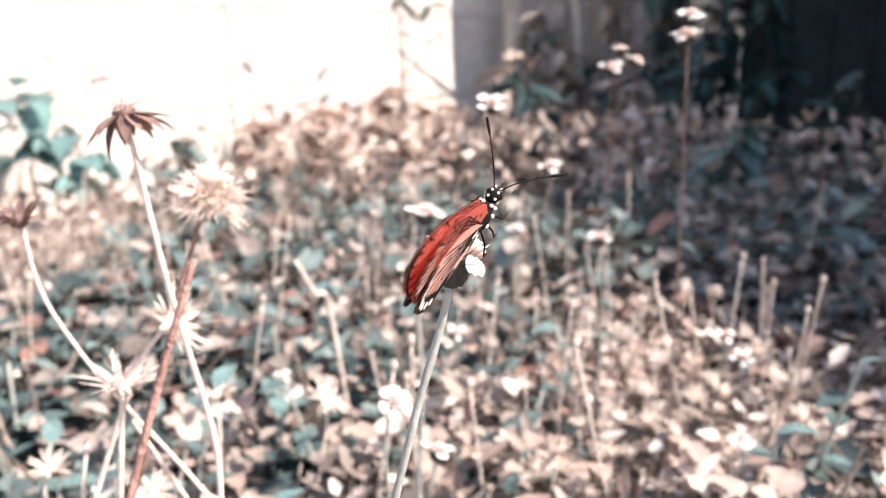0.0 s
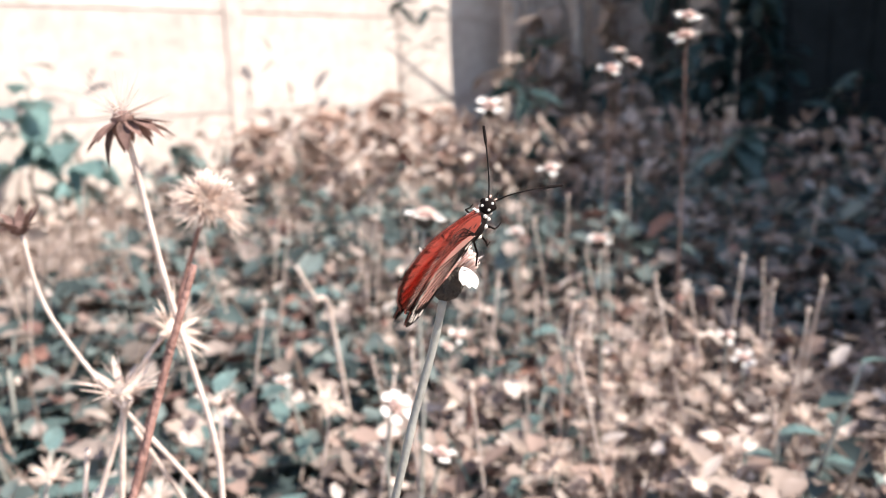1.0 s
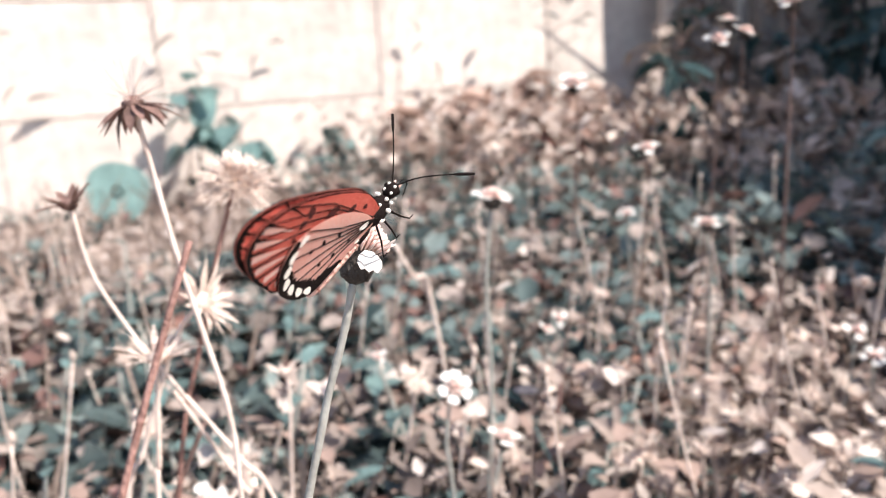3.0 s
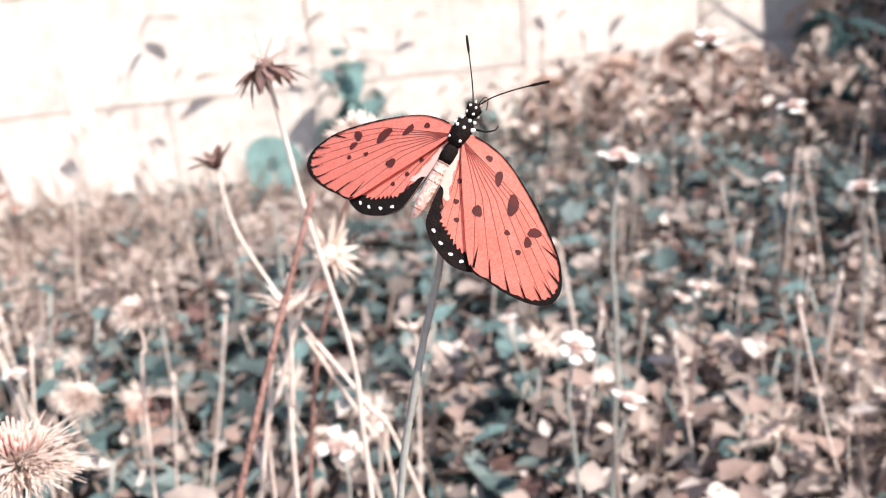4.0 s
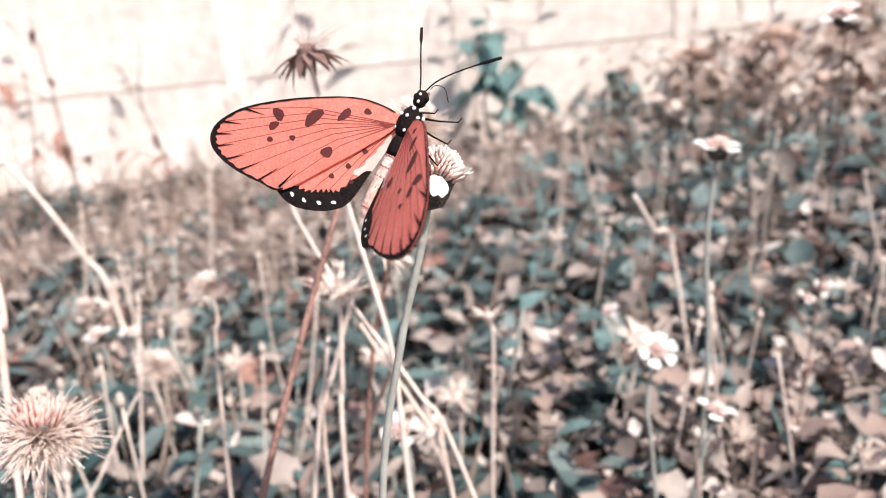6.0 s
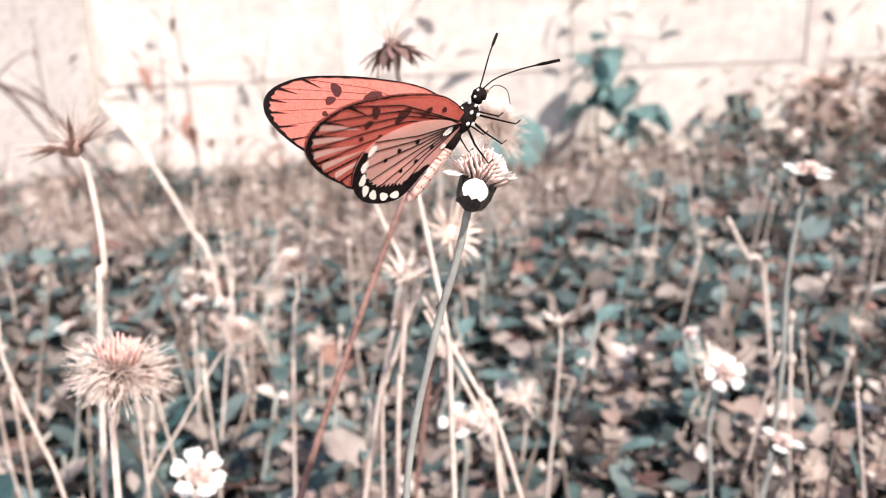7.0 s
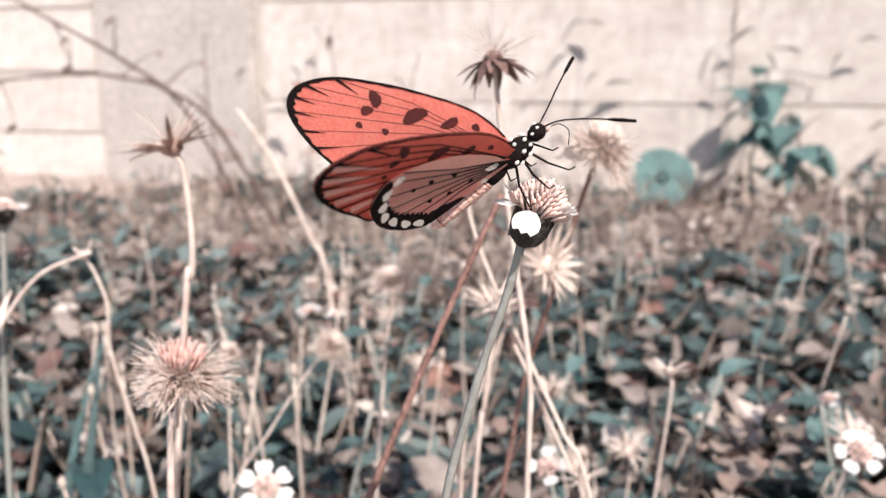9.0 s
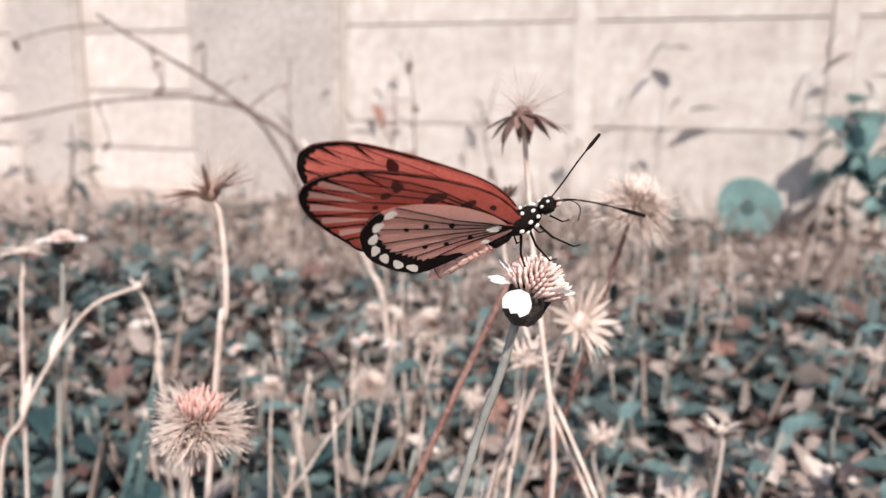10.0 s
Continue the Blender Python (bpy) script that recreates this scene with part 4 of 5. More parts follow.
def round_leaf_plant():
    """One big round leaf on a low stalk, with smaller ones at its foot."""
    thing = tagged(new("round_leaf_plant"), "low plant with one big round blue-green leaf", "plant")
    thing.matrix_basis = pose(0.097, 1.64, ground_height(0.097, 1.64))
    part("stalk", Shape().tube(smooth_line([(0.0, 0.03, -0.01), (0.005, 0.025, 0.03), (0, 0.006, 0.07)], 5), 0.003, 6), STEM_GREEN, thing)
    s = Shape()
    rings, seg = 5, 20
    tilt = Matrix.Translation((0, 0, 0.075)) @ Euler((radians(84), 0, radians(8))).to_matrix().to_4x4()
    s.v.append(tuple(tilt @ Vector((0, 0, 0))))
    for i in range(1, rings + 1):
        for k in range(seg):
            a = 2 * math.pi * k / seg
            q = 0.066 * i / rings * (1 + 0.05 * math.sin(3 * a + 1))
            s.v.append(tuple(tilt @ Vector((q * math.cos(a), q * math.sin(a) * 1.02, 0.004 * (i / rings) ** 2 + 0.002 * math.sin(5 * a) * i / rings))))
    for k in range(seg):
        s.f.append((0, 1 + k, 1 + (k + 1) % seg))
        for i in range(rings - 1):
            a, b = 1 + i * seg + k, 1 + i * seg + (k + 1) % seg
            s.f.append((a, b, b + seg, a + seg))
    part("leaf", s, LEAF_PALE, thing, "big round blue-green leaf")


def build_wall_plants():
    bluish = "tall leafy weed with teal-green leaves before the wall"
    dark = "thin dark shoot with sparse narrow leaves before the wall"
    wall_weed("leafy_weed", (0.30, 1.70), 0.30, 30, 0.075, 1, LEAF_PALE, bluish, (0.0, 0), 4, 0.4, broad=(0.5, 0.75))
    wall_weed("leafy_weed", (0.36, 1.62), 0.22, 24, 0.07, 2, LEAF_PALE, bluish, (-0.02, 0), 3, 0.4, broad=(0.5, 0.75))
    wall_weed("leafy_weed", (0.60, 1.62), 0.17, 22, 0.06, 12, LEAF, bluish, (-0.02, 0), 3, 0.4, broad=(0.5, 0.75))
    for i, (x, leaves) in enumerate([
            (-0.07, ((-0.03, 0.425, 0.07), (0.02, 0.41, 0.07), (0.01, 0.30, 0.05), (0.03, 0.27, 0.075))),
            (0.25, ((0.0, 0.44, 0.06), (0.03, 0.395, 0.075), (-0.03, 0.31, 0.05), (0.06, 0.34, 0.05))),
            (0.40, ((-0.02, 0.34, 0.07), (0.07, 0.34, 0.05), (0.10, 0.365, 0.05), (-0.01, 0.27, 0.05))),
            (-0.78, ((0.0, 0.41, 0.035), (0.04, 0.285, 0.035), (-0.06, 0.314, 0.05), (0.06, 0.236, 0.03), (-0.08, 0.20, 0.06))),
            (-0.56, ((0.0, 0.29, 0.065), (0.03, 0.25, 0.04), (-0.02, 0.22, 0.045))),
            (-0.95, ((0.05, 0.193, 0.075), (-0.02, 0.306, 0.045), (0.02, 0.25, 0.04))),
            (-0.30, ((-0.01, 0.20, 0.04), (-0.03, 0.185, 0.045), (0.10, 0.10, 0.05))),
            (-0.15, ((0.035, 0.228, 0.045), (-0.04, 0.304, 0.05), (-0.02, 0.15, 0.04))),
            (-2.08, ((0.0, 0.06, 0.085), (-0.04, 0.117, 0.085), (0.03, 0.16, 0.06))),
            (0.92, ((0.0, 0.36, 0.05), (0.03, 0.31, 0.06), (-0.03, 0.42, 0.05), (0.02, 0.25, 0.05)))]):
        wall_sprig(x, leaves, 300 + i)
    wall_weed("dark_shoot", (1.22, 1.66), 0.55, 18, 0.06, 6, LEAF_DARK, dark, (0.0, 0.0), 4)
    for pts, rad in (([(-0.826, 0.811, 0.411), (-0.785, 0.851, 0.374), (-0.729, 0.898, 0.331), (-0.666, 0.942, 0.277), (-0.599, 0.98, 0.211), (-0.50, 1.03, -0.01)], 0.004),
                     ([(-0.921, 0.717, 0.26), (-0.847, 0.797, 0.284), (-0.777, 0.86, 0.295), (-0.714, 0.909, 0.291), (-0.644, 0.955, 0.246), (-0.54, 1.02, -0.01)], 0.003)):
        foot = Vector(pts[-1])
        t = tagged(new("bare_twig"), "bare dry twig arching before the wall", "twig", "bare twigs")
        t.matrix_basis = Matrix.Translation(foot)
        line = smooth_line([Vector(p) - foot for p in pts], 6)
        part("stem", Shape().tube(line, [rad * (0.45 + 0.6 * k / len(line)) * (1 + 0.15 * math.sin(k * 1.9)) for k in range(len(line))], 6), STEM_DARK, t)
        for k, (i, d) in enumerate(((2, (-0.09, -0.09, -0.03)), (7, (0.01, 0.01, -0.06)), (13, (0.02, -0.02, 0.05)), (18, (0.05, 0.03, 0.04)))):
            p, q = line[i], Vector(d)
            part("side_twig", Shape().tube(smooth_line([p, p + q * 0.5 + Vector((0, 0, 0.006)), p + q], 4), [rad * 0.45, rad * 0.42, rad * 0.4, rad * 0.36, rad * 0.32, rad * 0.3, rad * 0.25, rad * 0.2, rad * 0.15], 5), STEM_DARK, t)
            part("bud", Shape().leaf(Matrix.Translation(p + q) @ Euler((0.3 * k, 0.5, 2.0 + k)).to_matrix().to_4x4(), 0.022, 0.009, 0.4, 0.2, 4), DEAD_LEAF, t)
    for i, (x, y, h) in enumerate([(-0.54, 1.18, 0.33), (-0.48, 1.20, 0.38), (-0.37, 1.24, 0.33), (-0.67, 1.11, 0.36)]):
        wall_weed("dry_shoot", (x, y), h, 7, 0.035, 60 + i, DEAD_LEAF, "thin dry shoot with few withered leaves before the wall", (0.02 * (-1) ** i, 0), 2, thick=0.0022)
    for i, (x, y, h) in enumerate([(0.78, 1.62, 0.18), (0.93, 1.60, 0.23), (1.10, 1.57, 0.25), (1.27, 1.52, 0.21), (1.04, 1.38, 0.14), (0.86, 1.40, 0.11), (1.22, 1.30, 0.14)]):
        wall_weed("dry_bush", (x, y), h, 52, 0.078, 70 + i, DRY_BUSH if i != 4 else DEAD_LEAF, "withered tan bush with crumpled leaves before the wall", (0.0, 0.0), 8, 0.6, 0.004, (0.45, 0.7))
    for i, (x, y, h) in enumerate([(1.45, 1.45, 0.30), (1.40, 1.22, 0.20), (1.58, 1.55, 0.36), (1.22, 1.02, 0.13), (1.30, 0.85, 0.11), (1.62, 1.2, 0.28), (1.05, 0.85, 0.08), (1.75, 1.5, 0.4)]):
        wall_weed("grey_bush", (x, y), h, 46, 0.072, 90 + i, GREY_BUSH, "withered grey-brown bush in the half shade", (0.0, 0.0), 8, 0.6, 0.004, (0.4, 0.65))
    wall_weed("dark_shoot", (-1.5, 1.4), 0.22, 9, 0.05, 11, LEAF_DARK, dark, (0.02, 0.0), 2)
    shade = "bushy weed by the added shed, leaves mostly darkened as shade"
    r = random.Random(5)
    # LEAF for the two lit bushes, the darkened leaf for the shaded ones
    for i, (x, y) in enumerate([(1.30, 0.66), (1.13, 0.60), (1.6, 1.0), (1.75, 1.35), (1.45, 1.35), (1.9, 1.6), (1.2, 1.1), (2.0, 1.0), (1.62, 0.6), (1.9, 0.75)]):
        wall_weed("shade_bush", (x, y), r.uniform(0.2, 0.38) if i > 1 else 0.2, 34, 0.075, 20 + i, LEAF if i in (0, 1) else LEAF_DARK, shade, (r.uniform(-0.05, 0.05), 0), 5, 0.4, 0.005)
    # added to screen the shed's edge and pale wall; dark leaves imitate shade
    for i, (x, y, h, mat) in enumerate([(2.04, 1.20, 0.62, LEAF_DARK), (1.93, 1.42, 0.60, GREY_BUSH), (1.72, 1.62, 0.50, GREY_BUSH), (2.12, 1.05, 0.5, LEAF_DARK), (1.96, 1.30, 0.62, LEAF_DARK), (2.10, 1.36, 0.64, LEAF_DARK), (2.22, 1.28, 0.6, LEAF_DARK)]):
        wall_weed("climbing_weed", (x, y), h, 64, 0.085, 110 + i, mat, "tall tangled weed added to screen the pale wall beside the shed", (0.05 * (-1) ** i, 0), 10, 0.6, 0.005, (0.4, 0.65))
    for i, (x, y, h, rad) in enumerate([(1.72, 1.72, 1.5, 0.035), (1.92, 1.66, 1.7, 0.028), (2.12, 1.7, 1.5, 0.04), (1.83, 1.55, 1.4, 0.018), (2.3, 1.6, 1.6, 0.03)]):
        t = tagged(new("slim_trunk"), "slim grey tree trunk growing close to the wall", "trunk", "trunks by the wall")
        t.matrix_basis = pose(x, y, -0.02)
        line = smooth_line([(0, 0, 0), (0.02, 0, h * 0.3), (-0.01, 0.01, h * 0.65), (0.02, 0.0, h)], 6)
        part("trunk", Shape().tube(line, [rad * (1.2 - 0.5 * k / len(line)) * (1 + 0.05 * math.sin(k * 2.3)) for k in range(len(line))], 10), BARK, t)
        for k in range(3):
            p = line[int((0.5 + 0.16 * k) * len(line))]
            d = Vector((math.cos(k * 2.2 + i) * 0.25, -0.05 + 0.05 * math.sin(k), 0.25))
            part("limb", Shape().tube(smooth_line([p, p + d * 0.5, p + d], 3), [rad * 0.35, rad * 0.3, rad * 0.25, rad * 0.2, rad * 0.18, rad * 0.14, rad * 0.1], 6), BARK, t)
    round_leaf_plant()


build_wall_plants()


# ---- the butterfly and its flower ----
MM = 0.00105
FORE = [(0.2, 0.6), (1.4, -0.8), (7.0, -0.9), (14.0, 1.5), (19.5, 4.1), (23.6, 6.6), (26.2, 9.4), (26.9, 11.6), (26.1, 13.4), (24.0, 14.7), (20.5, 15.6), (16.5, 15.9), (12.6, 15.6), (7.0, 9.5), (2.0, 3.4)]
HIND = [(0.2, 1.2), (4.0, 2.2), (9.0, 5.2), (13.2, 9.6), (14.6, 13.2), (13.4, 16.3), (11.0, 17.8), (8.4, 18.2), (5.6, 17.4), (3.2, 16.0), (1.6, 14.0), (0.8, 9.0), (0.3, 4.0)]
FORE_SPOTS = [(12.5, 4.2, 1.75, 0.9, 62), (8.3, 2.2, 1.25, 0.62, 62), (5.3, 0.6, 0.6, 0.45, 0), (8.6, 8.2, 0.95, 0.78, 30), (14.3, 8.1, 0.5, 0.4, 0), (17.8, 5.6, 0.75, 1.15, 60), (17.8, 7.4, 0.85, 0.62, 50), (17.5, 9.5, 0.5, 0.4, 0)]
HIND_SPOTS = [(4.1, 9.4, 0.45, 0.4, 0), (6.5, 7.2, 0.55, 0.45, 0), (8.6, 9.8, 0.5, 0.4, 0), (5.6, 11.8, 0.45, 0.38, 0), (3.0, 6.4, 0.45, 0.4, 0), (9.8, 12.0, 0.42, 0.36, 0), (2.6, 11.2, 0.36, 0.3, 0)]
FORE_VEIN_ENDS = [(23.2, 6.6), (25.9, 9.6), (26.5, 11.8), (25.6, 13.5), (23.2, 14.8), (20.2, 15.4), (16.6, 15.6), (13.2, 15.3)]
HIND_VEIN_ENDS = [(13.9, 11.0), (14.3, 13.2), (13.3, 15.8), (11.0, 17.4), (8.4, 17.8), (5.8, 17.0), (3.4, 15.8)]


def outline(points, n=5):
    loop = [Vector((p[0], p[1], 0)) for p in points]
    return [v for v in smooth_line(loop + [loop[0]], n)][:-1]


def camber(o, b):
    """The wing's gentle arch."""
    return 0.55 * math.sin(min(1.0, o / 27) * math.pi) - 0.0016 * (b - 6) ** 2


def wing_point(o, b, side, lift=0.0):
    return (-b * MM, side * o * MM, (camber(o, b) + lift) * MM)


def wing_sheet(points, side, lift, flip, mid=0.0):
    """One face of a wing: rings drawn in from the outline to its middle."""
    rim = outline(points)
    c = sum(rim, Vector()) / len(rim)
    s, n, rings = Shape(), len(rim), 9
    for i in range(rings):
        k = 1 - i / rings
        for p in rim:
            q = c + (p - c) * k
            s.v.append(wing_point(q.x, q.y, side, mid + (lift - mid) * min(1, 0.35 + 3 * (1 - k))))
    s.v.append(wing_point(c.x, c.y, side, lift))
    for i in range(rings - 1):
        for k in range(n):
            a, b = i * n + k, i * n + (k + 1) % n
            s.f.append((a, b, b + n, a + n))
    last = (rings - 1) * n
    for k in range(n):
        s.f.append((last + k, last + (k + 1) % n, rings * n))
    if (side > 0) == flip:
        s.f = [f[::-1] for f in s.f]
    return s


def wing_disc(s, o, b, ra, rb, turn, side, lift):
    c, t = math.cos(radians(turn)), math.sin(radians(turn))
    n0 = len(s.v)
    s.v.append(wing_point(o, b, side, lift))
    for k in range(10):
        a = k * 2 * math.pi / 10
        q = 1 + 0.12 * math.sin(3 * a + o)
        x, y = ra * math.cos(a) * q, rb * math.sin(a) * q
        s.v.append(wing_point(o + x * c - y * t, b + x * t + y * c, side, lift))
    for k in range(10):
        s.f.append((n0, n0 + 1 + k, n0 + 1 + (k + 1) % 10))
    return s


def wing_band(points, a, b, width, side, lift, teeth=0.0):
    """A dark band along the outline from point a to point b (by share of its length), with a toothed inner edge."""
    rim = outline(points, 9)
    c = sum(rim, Vector()) / len(rim)
    n = len(rim)
    i0, i1 = int(a * n), int(b * n)
    s = Shape()
    for i in range(i0, i1 + 1):
        p = rim[i % n]
        d = (c - p).normalized()
        u = (i - i0) / max(1, i1 - i0)
        w = (width(u) if callable(width) else width) * (1 + teeth * math.sin(i * 1.4))
        for k in (-0.03, 0.5, 1.0):
            q = p + d * w * k
            s.v.append(wing_point(q.x, q.y, side, lift))
    for i in range(i1 - i0):
        for k in (0, 1):
            v = i * 3 + k
            s.f.append((v, v + 1, v + 4, v + 3))
    return s


def wing_vein(ends, k, side, cell, lift, radius=0.085, root=(0.6, 0.8)):
    """A raised vein: from the root to the cell's end, then on to the margin."""
    o, b = ends[k]
    u = k / (len(ends) - 1)
    mid = (cell[0][0] * (1 - u) + cell[1][0] * u, cell[0][1] * (1 - u) + cell[1][1] * u)
    line = []
    for p, q in ((root, mid), (mid, (o, b))):
        for j in range(6):
            w = j / 6
            line.append(wing_point(p[0] + (q[0] - p[0]) * w, p[1] + (q[1] - p[1]) * w, side, lift))
    line.append(wing_point(o, b, side, lift))
    return Shape().tube(line, [radius * MM * (1.15 - 0.4 * j / len(line)) for j in range(len(line))], 4, cap=False)


def wedge(o, b, side, lift, length=2.6, width=0.42, towards=(9, 6)):
    """A wedge that runs in from the margin towards the wing's middle."""
    s = Shape()
    d = Vector((towards[0] - o, towards[1] - b, 0)).normalized()
    e = Vector((-d.y, d.x, 0))
    p = Vector((o, b, 0))
    for q in (p - d * 0.2 - e * width, p - d * 0.2 + e * width, p + d * length * 0.5 + e * width * 0.5, p + d * length, p + d * length * 0.5 - e * width * 0.5):
        s.v.append(wing_point(q.x, q.y, side, lift))
    s.f.append((0, 1, 2, 3, 4))
    return s


def build_wing(fly, kind, side):
    fore = kind == "forewing"
    pts = FORE if fore else HIND
    up, low = (0.10, -0.10) if fore else (-0.22, -0.42)
    wing = part(kind, wing_sheet(pts, side, up, False, (up + low) / 2), WING_TOP, fly, "orange wing with dark spots and a black edge" if fore else "orange hindwing with a black border dotted white")
    part("underside", wing_sheet(pts, side, low, True, (up + low) / 2), WING_LOW_FORE if fore else WING_LOW_HIND, wing, "dull reddish underside" if fore else "pale pinkish underside with dark veins")
    ends = FORE_VEIN_ENDS if fore else HIND_VEIN_ENDS
    cell = ((13.5, 3.0), (7.0, 6.5)) if fore else ((7.0, 6.5), (2.6, 8.2))
    for k in range(len(ends)):
        part("vein", wing_vein(ends, k, side, cell, up - 0.005, 0.06), VEIN_TOP, wing)
        part("vein", wing_vein(ends, k, side, cell, low - 0.02, 0.09), BLACK, wing)
    for face, lift in ((1, up + 0.05), (-1, low - 0.05)):
        if fore:
            part("margin", wing_band(pts, 0.07, 0.80, lambda u: 0.27 + 0.75 * math.exp(-((u - 0.60) / 0.2) ** 2), side, lift, 0.16), BLACK, wing)
            for o, b in ends:
                part("wedge", wedge(o, b, side, lift + 0.03 * face, 3.6 if face > 0 else 5.5, 0.2), BLACK, wing)
            if face < 0:
                for (o0, b0), (o1, b1) in zip(ends[1:], ends[2:]):
                    part("pale_streak", wedge((o0 + o1) / 2 - 0.4, (b0 + b1) / 2 - 0.5, side, lift + 0.02, 7.5, 0.55), WING_PALE, wing)
        else:
            part("margin", wing_band(pts, 0.30, 0.86, lambda u: 0.7 + 2.3 * math.sin(math.pi * u) ** 0.6, side, lift, 0.1), BLACK, wing, "black border")
            dots = Shape()
            for k, (o, b) in enumerate([(13.4, 12.1), (12.7, 14.4), (11.3, 16.0), (9.5, 16.9), (7.5, 16.8), (5.3, 16.1), (3.4, 15.0)]):
                big = 1.0 if face < 0 else 0.4
                wing_disc(dots, o, b, 0.95 * big, 0.6 * big, 90 + k * 18, side, lift + 0.04 * face)
            part("white_dots", dots, WHITE, wing, "white dots in the black border")
            if face > 0:
                part("inner_margin", wing_band(pts, 0.84, 0.985, lambda u: 2.3 - 0.9 * u, side, lift - 0.01, 0.14), WING_PALE, wing, "pale pinkish inner margin")
    for o, b, ra, rb, turn in (FORE_SPOTS if fore else HIND_SPOTS):
        part("spot", wing_disc(Shape(), o, b, ra, rb, turn, side, up + 0.06), SPOT, wing)
        part("spot", wing_disc(Shape(), o, b, ra * 0.9, rb * 0.9, turn, side, low - 0.08), BLACK if not fore else SPOT, wing)
    if not fore:
        part("root_spot", wing_disc(wing_disc(Shape(), 2.2, 3.2, 1.0, 0.55, 60, side, low - 0.09), 1.0, 5.2, 0.6, 0.4, 60, side, low - 0.09), WHITE, wing, "cream spots at the wing's root")
    return wing


def build_butterfly():
    fly = tagged(new("butterfly"), "orange butterfly with black-spotted wings and white-dotted black body", "butterfly")

    def blob(name, path, radii, mat, label="", seg=12):
        return part(name, Shape().tube([Vector(p) * MM for p in path], [q * MM for q in radii], seg), mat, fly, label)

    blob("thorax", [(5.6, 0, 0.5), (5.2, 0, 0.5), (4.4, 0, 0.5), (3.0, 0, 0.5), (1.6, 0, 0.4), (0.6, 0, 0.2)], [0.5, 1.0, 1.45, 1.7, 1.5, 0.9], BLACK, "black thorax")
    blob("head", [(8.0, 0, 0.7), (7.7, 0, 0.75), (7.0, 0, 0.8), (6.1, 0, 0.7), (5.6, 0, 0.6)], [0.3, 0.85, 1.15, 1.0, 0.6], BLACK, "black head dotted white")
    blob("abdomen", [(0.9, 0, 0.2), (-0.5, 0, 0.1), (-3, 0, -0.1), (-6.0, 0, -0.2), (-9, 0, -0.3), (-11.2, 0, -0.4), (-12.0, 0, -0.4)], [0.8, 1.15, 1.2, 1.1, 1.0, 0.7, 0.3], ABDOMEN, "slender pinkish abdomen banded dark")
    blob("abdomen_base", [(0.9, 0, 0.25), (0.0, 0, 0.15), (-1.4, 0, 0.06), (-2.3, 0, 0.0)], [0.9, 1.25, 1.28, 1.16], BLACK, "black base of the abdomen")
    for k in range(1, 7):
        x = -0.8 - 1.6 * k
        q = 1.25 - 0.05 * k
        part("band", Shape().tube([Vector((x, 0, 0.05 - 0.075 * k)) * MM, Vector((x - 0.22, 0, 0.04 - 0.075 * k)) * MM], q * MM, 14, cap=False), ABDOMEN_BAND, fly)
    for side in (-1, 1):
        e = Shape()
        e.lathe([(0.02 * MM, -0.5 * MM), (0.35 * MM, -0.4 * MM), (0.5 * MM, 0), (0.35 * MM, 0.4 * MM), (0.02 * MM, 0.5 * MM)], 10)
        part("eye", e, BLACK, fly, "dark round eye", at=Matrix.Translation(Vector((7.1, side * 0.85, 0.75)) * MM))
        line = smooth_line([Vector(p) * MM for p in ((7.6, side * 0.35, 1.2), (10.0, side * 1.9, 1.3), (13.2, side * 4.3, 0.7 + 0.6 * side), (16.9, side * 7.3, -0.6 + 1.4 * side))], 6)
        n = len(line)
        part("antenna", Shape().tube(line, [(0.11 if i < n - 4 else 0.24 - 0.03 * (n - 1 - i == 0)) * MM for i in range(n)], 6), BLACK, fly, "thin clubbed antenna")
        part("palp", Shape().tube([Vector((7.8, side * 0.4, 0.3)) * MM, Vector((8.6, side * 0.5, 0.5)) * MM], [0.3 * MM, 0.1 * MM], 6), ABDOMEN, fly)
        for k, x in enumerate((4.6, 3.2, 1.9)):
            foot = (x + (2.4 - 2.2 * k), side * (2.6 + 0.3 * k), -5.6)
            leg = [Vector(p) * MM for p in ((x, side * 0.9, -0.8), (x + 0.8 - k, side * 2.6, -2.2), foot, (foot[0] + 0.9, foot[1], foot[2] - 0.25))]
            part("leg", Shape().tube(leg, [0.2 * MM, 0.16 * MM, 0.11 * MM, 0.09 * MM], 6), BLACK, fly)
        for x, y, z, q in ((7.2, 0.5, 1.75, 0.24), (6.2, 0.55, 1.5, 0.26), (5.0, 0.7, 1.72, 0.32), (3.6, 0.6, 2.1, 0.3), (5.2, 1.25, 0.9, 0.3), (4.0, 1.5, 0.9, 0.36), (2.4, 1.55, 0.3, 0.38), (4.4, 1.3, -0.3, 0.36), (2.9, 1.35, -0.5, 0.36), (6.4, 0.95, 0.1, 0.26), (1.6, 0.9, 1.5, 0.28)):
            d = Shape().lathe([(0.02 * MM, -q * MM * 0.7), (q * MM * 0.8, -q * MM * 0.4), (q * MM, 0), (q * MM * 0.8, q * MM * 0.4), (0.02 * MM, q * MM * 0.7)], 7)
            part("white_dot", d, WHITE, fly, at=Matrix.Translation(Vector((x, side * y, z)) * MM))
    tongue = smooth_line([Vector(p) * MM for p in ((7.9, 0, 0.2), (9.6, 0, -0.4), (10.2, 0, -2.4), (9.0, 0, -4.4))], 5)
    part("tongue", Shape().tube(tongue, 0.07 * MM, 5), BLACK, fly, "thin curled tongue")
    wings = {(kind, side): build_wing(fly, kind, side) for kind in ("forewing", "hindwing") for side in (1, -1)}
    return fly, wings


